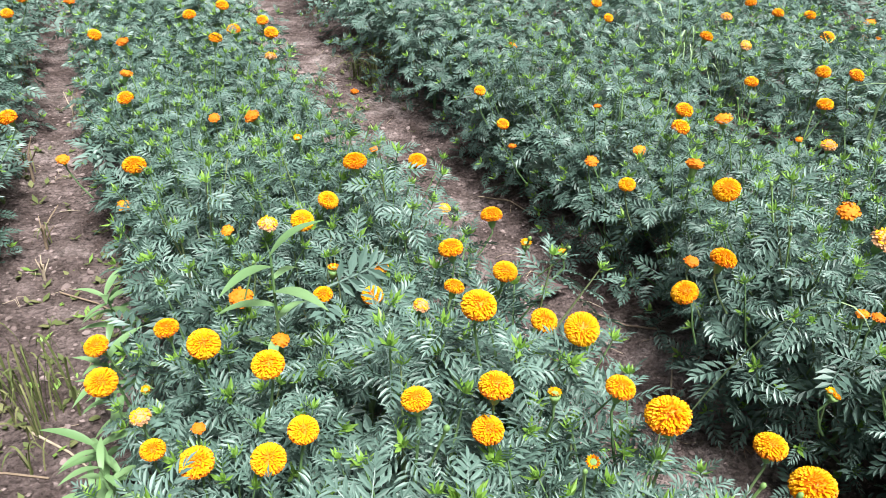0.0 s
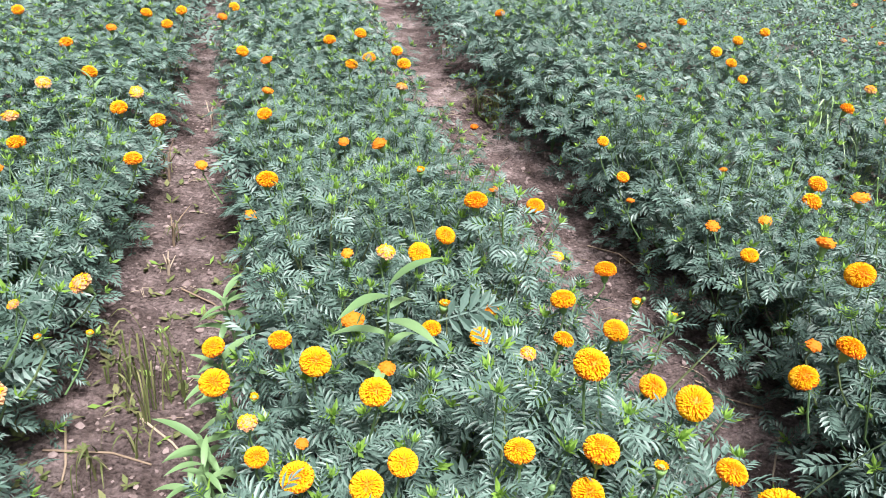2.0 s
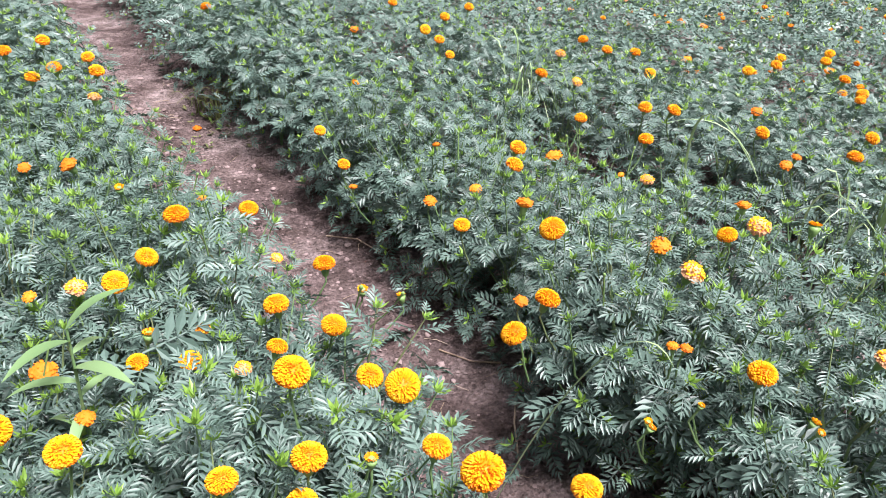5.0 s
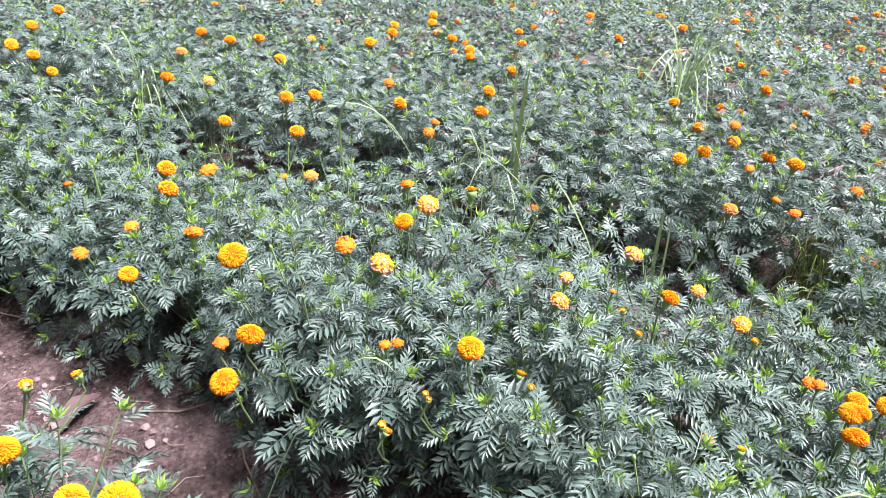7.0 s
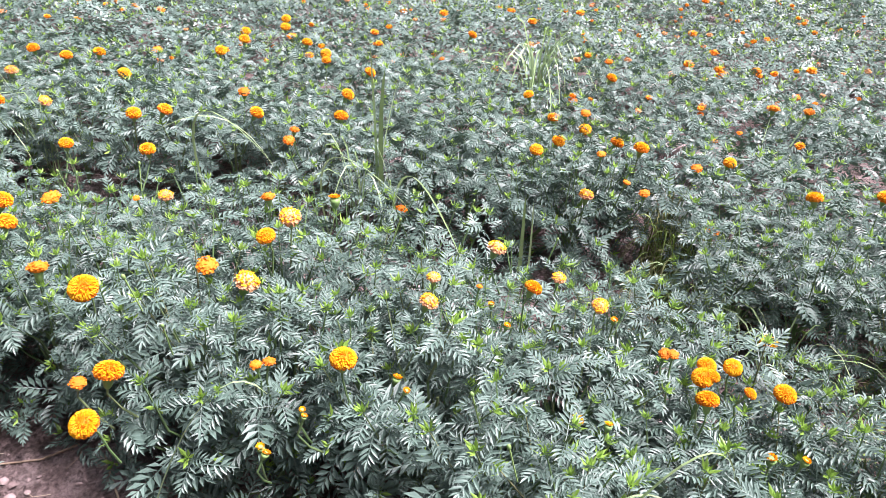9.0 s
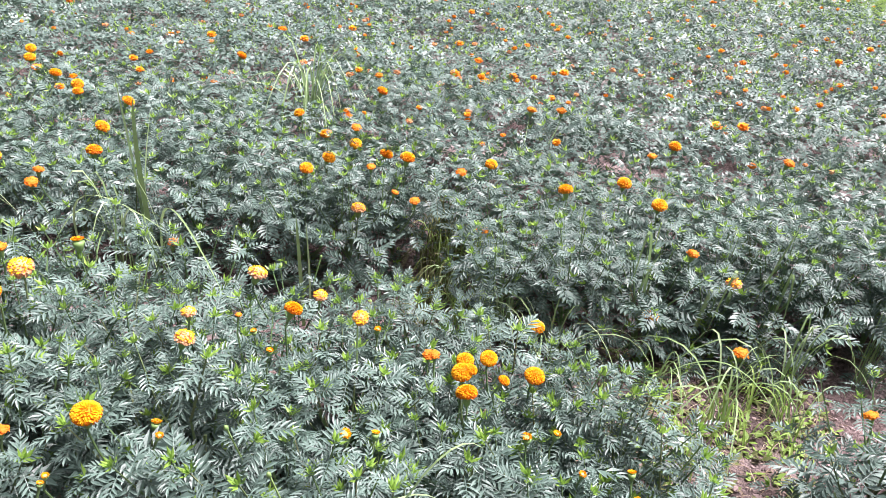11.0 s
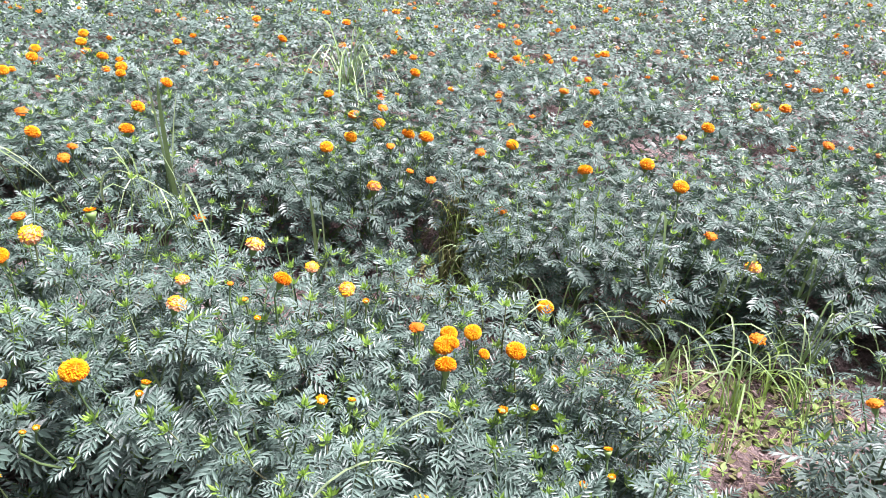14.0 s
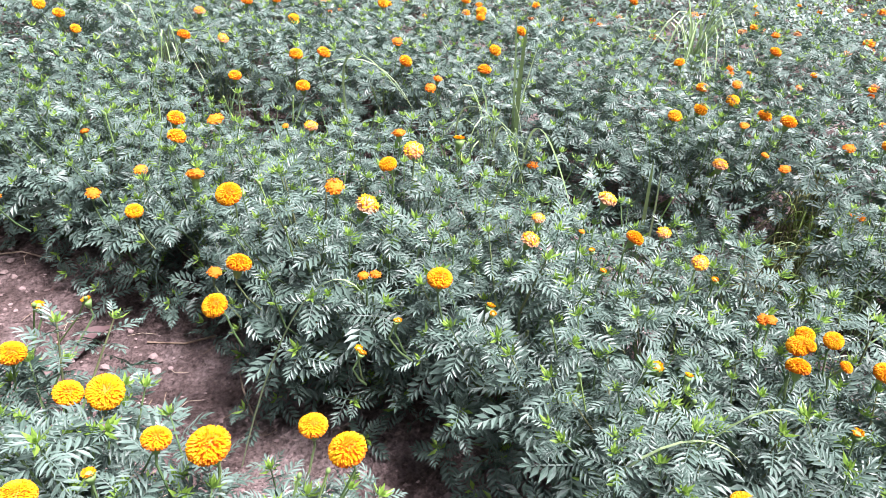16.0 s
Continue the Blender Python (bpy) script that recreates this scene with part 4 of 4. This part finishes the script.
for base, mid, tip, w in OVER + UPRIGHT + BENT + WIDE:
    ob = tagged(new("long_grass"), "single long arching blade of pale green grass", "grass", "long blades among the marigolds")
    ob.location = base
    s = Shape()
    blade_strip(s, (0, 0, -.02), np.array(mid) - base, np.array(tip) - base, w * 1.3, 0, 14)
    part("blade", s.mesh("blade", [GRASS]), ob)


def lance(length, width):
    """A long narrow weed leaf along +y."""
    s = Shape()
    v, f = [], []
    for i in range(8):
        t = i / 7
        w = width * math.sin(math.pi * min(1, .06 + .94 * t)) ** .8 * .5 * (1.15 - .4 * t)
        z = .10 * length * math.sin(t * 2.4) - .22 * length * t * t
        v += [(-w, length * t, z + w * .35), (0, length * t, z), (w, length * t, z + w * .35)]
        if i:
            k = 3 * i
            f += [(k - 3, k - 2, k + 1, k), (k - 2, k - 1, k + 2, k + 1)]
    s.add(v, f)
    return s


lance_meshes = [lance(1.0, w).mesh("leaf", [WEED], True) for w in (.20, .22, .18)]


def broad_weed(x, y, height, leaves, size, lean, seed, label, rise=62):
    r = np.random.default_rng(seed)
    ob = tagged(new("broadleaf_weed"), label, "weed", "broad-leaved weeds")
    ob.location = (x, y, ground_at(x, y) - .01)
    top = Vector((lean[0], lean[1], height))
    s = Shape()
    line = [Vector((0, 0, 0)), top * .5 + Vector((0, 0, .02)), top]
    tube(s, line, [.0045, .0038, .0025], 0, 6)
    part("stem", s.mesh("stem", [WEED]), ob)
    for k in range(leaves):
        f = .35 + .65 * (k / max(1, leaves - 1)) ** .6
        a = 2.4 * k + r.normal(0, .25)
        up = -8 + rise * max(0, f - .7) / .3 * (k / leaves) + r.normal(0, 10)
        m = Matrix.Translation(top * f) @ Matrix.Rotation(a, 4, "Z") @ Matrix.Rotation(radians(up), 4, "X") @ Matrix.Scale(size * r.uniform(.7, 1.15), 4)
        part("leaf", lance_meshes[k % 3], ob, m)
    return ob


broad_weed(-.36, 1.20, .71, 11, .125, (.0, -.01), 1, "tall broad-leaved weed with pale green lance-shaped leaves", 26)
EDGE_WEEDS = [(-.98, 1.74, .26, 14, .115, (-.02, -.03)), (-.78, 1.36, .36, 14, .115, (-.03, -.05)), (-.77, 1.20, .26, 13, .115, (-.02, -.05)), (-.78, 1.14, .13, 11, .11, (-.03, -.02)), (-.92, 1.48, .18, 9, .09, (.0, -.03)), (-.70, 1.08, .30, 10, .10, (-.02, -.04))]
for k, (x, y, h, n, size, lean) in enumerate(EDGE_WEEDS):
    broad_weed(x, y, h, n, size, lean, 2 + k, "broad-leaved weed with narrow leaves at the bed's edge" if h > .3 else "low broad-leaved weed beside the path", 40)
broad_weed(-2.0, 2.62, .50, 7, .08, (.0, .0), 12, "broad-leaved weed standing among the marigolds")

# ---- on the ground ----


def clear_of_beds(x, y, share=.95):
    return all(np.min(np.hypot(line[:, 0] - x, line[:, 1] - y) / line[:, 2]) > share for line in BED_LINES)


PHI = (1 + 5 ** .5) / 2
ICO_V = np.array([(-1, PHI, 0), (1, PHI, 0), (-1, -PHI, 0), (1, -PHI, 0), (0, -1, PHI), (0, 1, PHI), (0, -1, -PHI), (0, 1, -PHI), (PHI, 0, -1), (PHI, 0, 1), (-PHI, 0, -1), (-PHI, 0, 1)]) / 1.9
ICO_F = [(0, 11, 5), (0, 5, 1), (0, 1, 7), (0, 7, 10), (0, 10, 11), (1, 5, 9), (5, 11, 4), (11, 10, 2), (10, 7, 6), (7, 1, 8), (3, 9, 4), (3, 4, 2), (3, 2, 6), (3, 6, 8), (3, 8, 9), (4, 9, 5), (2, 4, 11), (6, 2, 10), (8, 6, 7), (9, 8, 1)]
OCT_V = np.array([(1, 0, 0), (0, 1, 0), (-1, 0, 0), (0, -1, 0), (0, 0, 1), (0, 0, -1)], float)
OCT_F = [(0, 1, 4), (1, 2, 4), (2, 3, 4), (3, 0, 4), (1, 0, 5), (2, 1, 5), (3, 2, 5), (0, 3, 5)]
clods, straws, sprigs = Shape(), Shape(), Shape()
drop = np.random.default_rng(21)
spread = []
while len(spread) < 12000:
    x, y = drop.uniform(-2.2, 3.0), -.6 + 6.4 * drop.random() ** 1.3
    if not clear_of_beds(x, y):
        continue
    if drop.random() > .25 + .75 * smooth_noise(np.array([x * 1.8]), np.array([y * 1.8]), 9)[0]:
        continue
    spread.append((x, y))
heights = ground_height(np.array([p[0] for p in spread]), np.array([p[1] for p in spread]))
for (x, y), z in zip(spread, heights):
    small = drop.random() < .80
    size = drop.uniform(.003, .008) if small else .006 + .013 * drop.random() ** 2
    shape_v, shape_f = (OCT_V, OCT_F) if small else (ICO_V, ICO_F)
    v = shape_v * drop.uniform(.7, 1.3, (len(shape_v), 1)) * size * np.array((1, drop.uniform(.6, 1.1), drop.uniform(.35, .7)))
    a = drop.uniform(0, 6.28)
    turn = np.array(((math.cos(a), -math.sin(a), 0), (math.sin(a), math.cos(a), 0), (0, 0, 1)))
    clods.add(v @ turn.T + (x, y, z + size * .3), shape_f)
for k in range(1300):
    x, y = spread[int(drop.integers(0, len(spread)))]
    x, y = x + drop.normal(0, .04), y + drop.normal(0, .04)
    if k % 2 == 0:
        x, y = drop.uniform(1.95, 2.9), drop.uniform(-.5, .5)
    a, long = drop.uniform(0, 6.28), drop.uniform(.02, .11)
    z = ground_at(x, y) + .006
    d = np.array((math.cos(a), math.sin(a), 0)) * long
    bend = np.array((-d[1], d[0], .02)) * drop.normal(0, .2)
    tube(straws, [(x, y, z), tuple(np.array((x, y, z + .004)) + d * .5 + bend), tuple(np.array((x, y, z)) + d)], [.0011, .0012, .0008], 0, 4)
sprig_spots = [(drop.uniform(1.95, 3.0), drop.uniform(-.5, .6)) for _ in range(620)] + [(drop.uniform(2.55, 3.3), drop.uniform(.95, 1.4)) for _ in range(260)]
sprig_spots += [(-.5 + drop.normal(0, .2), 4.35 + drop.normal(0, .3)) for _ in range(60)] + [(-1.25 + drop.normal(0, .22), 1.7 + drop.normal(0, .5)) for _ in range(120)] + [(-1.9 + drop.normal(0, .2), 3.0 + drop.normal(0, .5)) for _ in range(80)]
for x, y in sprig_spots:
    if not clear_of_beds(x, y, .7):
        continue
    z = ground_at(x, y)
    kind = int(drop.random() < (.45 if x > 1 else .85))
    for j in range(int(drop.integers(2, 6))):
        a, size = drop.uniform(0, 6.28), drop.uniform(.014, .044)
        d = np.array((math.cos(a), math.sin(a), drop.uniform(.1, .8))) * size
        side = np.array((-math.sin(a), math.cos(a), 0)) * size * drop.uniform(.16, .34)
        p = np.array((x, y, z + .002))
        sprigs.add([p, p + d * .5 + side, p + d, p + d * .5 - side], [(0, 1, 2, 3)], kind)
CLOD = plant_material("clod_soil", [(0.1, (0.13, 0.095, 0.090)), (0.5, (0.27, 0.208, 0.198)), (0.9, (0.46, 0.38, 0.365))], 0.95, 0.1, 0.0)
tagged(new("soil_clods", clods.mesh("soil_clods", [CLOD])), "crumbly clods of dry pinkish soil on the paths", "soil", kind="stuff")
tagged(new("straw_litter", straws.mesh("straw_litter", [STRAW])), "thin dry straw scattered over the soil", "litter", kind="stuff")
tagged(new("ground_weeds", sprigs.mesh("ground_weeds", [FRESH, DRY])), "low yellow-green seedlings on the soil", "weeds", kind="stuff")


def stick(points, thick, label):
    s = Shape()
    o = Vector(points[0])
    tube(s, [Vector(p) - o for p in points], [thick, thick * .9, thick * .8, thick * .4][:len(points)], 0, 6)
    ob = tagged(new("dead_twig", s.mesh("dead_twig", [STRAW])), label, "twig", "twigs on the paths")
    ob.location = o


def dead_stalk(x, y, height, seed):
    """The dry stump of a plant: a stem that forks into bare twigs."""
    r = np.random.default_rng(seed)
    s = Shape()
    tube(s, [(0, 0, -.02), (.004, 0, height * .4), (.008, .004, height * .62)], [.006, .005, .004], 0, 6)
    for k in range(4):
        a, low = r.uniform(0, 6.28), height * r.uniform(.2, .6)
        out = height * r.uniform(.25, .6)
        tube(s, [(.004, 0, low), (out * .5 * math.cos(a), out * .5 * math.sin(a), low + height * .22), (out * math.cos(a), out * math.sin(a), low + height * r.uniform(.3, .55))], [.0036, .0028, .0016], 0, 5)
    ob = tagged(new("dead_stalk", s.mesh("dead_stalk", [STRAW])), "dry forked stump of a dead plant on the path", "dead plant", "dead stumps on the path")
    ob.location = (x, y, ground_at(x, y))


for k, (x, y, height) in enumerate([(-1.53, 2.32, .17), (-1.84, 2.84, .20), (-1.98, 3.54, .16), (-2.66, 4.39, .20), (-1.44, 2.12, .10), (-2.2, 3.3, .14)]):
    dead_stalk(x, y, height, 400 + k)


def on_ground(x, y, lift=.006):
    return (x, y, ground_at(x, y) + lift)


for line in ([(-1.12, 1.40), (-.99, 1.34), (-.92, 1.29)], [(-1.28, 1.20), (-1.12, 1.26), (-1.0, 1.25)], [(-1.35, 2.05), (-1.2, 2.0), (-1.05, 1.9)], [(-1.30, 1.32), (-1.2, 1.18), (-1.16, 1.10)], [(.73, 1.86), (.68, 1.68), (.66, 1.52)], [(.70, 1.95), (.60, 1.98), (.5, 2.06)], [(.12, 2.9), (.25, 2.82), (.34, 2.7)]):
    stick([on_ground(x, y) for x, y in line], .0035, "thin dead brown twig lying on the soil")

# a large dead leaf, folded along its rib
s = Shape()
v, f = [], []
for i in range(9):
    t = i / 8
    w = .038 * math.sin(math.pi * (.03 + .95 * t)) ** .75
    for j in range(5):
        q = (j - 2) / 2
        v.append((w * q, .145 * t, .008 + .55 * w * abs(q) ** 1.4 + .018 * math.sin(t * 3.0) + .003 * math.sin(9 * t + 4 * q)))
    if i:
        k = 5 * i
        f += [(k - 5 + j, k - 4 + j, k + 1 + j, k + j) for j in range(4)]
s.add(v, f)
tube(s, [(0, .0, .012), (0, -.02, .012), (.004, -.045, .004)], [.0016, .0014, .0012], 0, 5)
dead = tagged(new("dead_leaf", s.mesh("dead_leaf", [DEAD], True)), "large curled grey-brown dead leaf on the path", "leaf")
dead.location, dead.rotation_euler, dead.scale = on_ground(.285, 2.09, .004), (radians(8), radians(-14), radians(-64)), (1.12, 1.12, 1.0)
fallen = tagged(new("fallen_bloom", heads["ragged"][0]), "fallen rust-orange bloom lying on the path", "flower")
fallen.location, fallen.scale = on_ground(-.60, 4.18, .015), (.028, .028, .028)
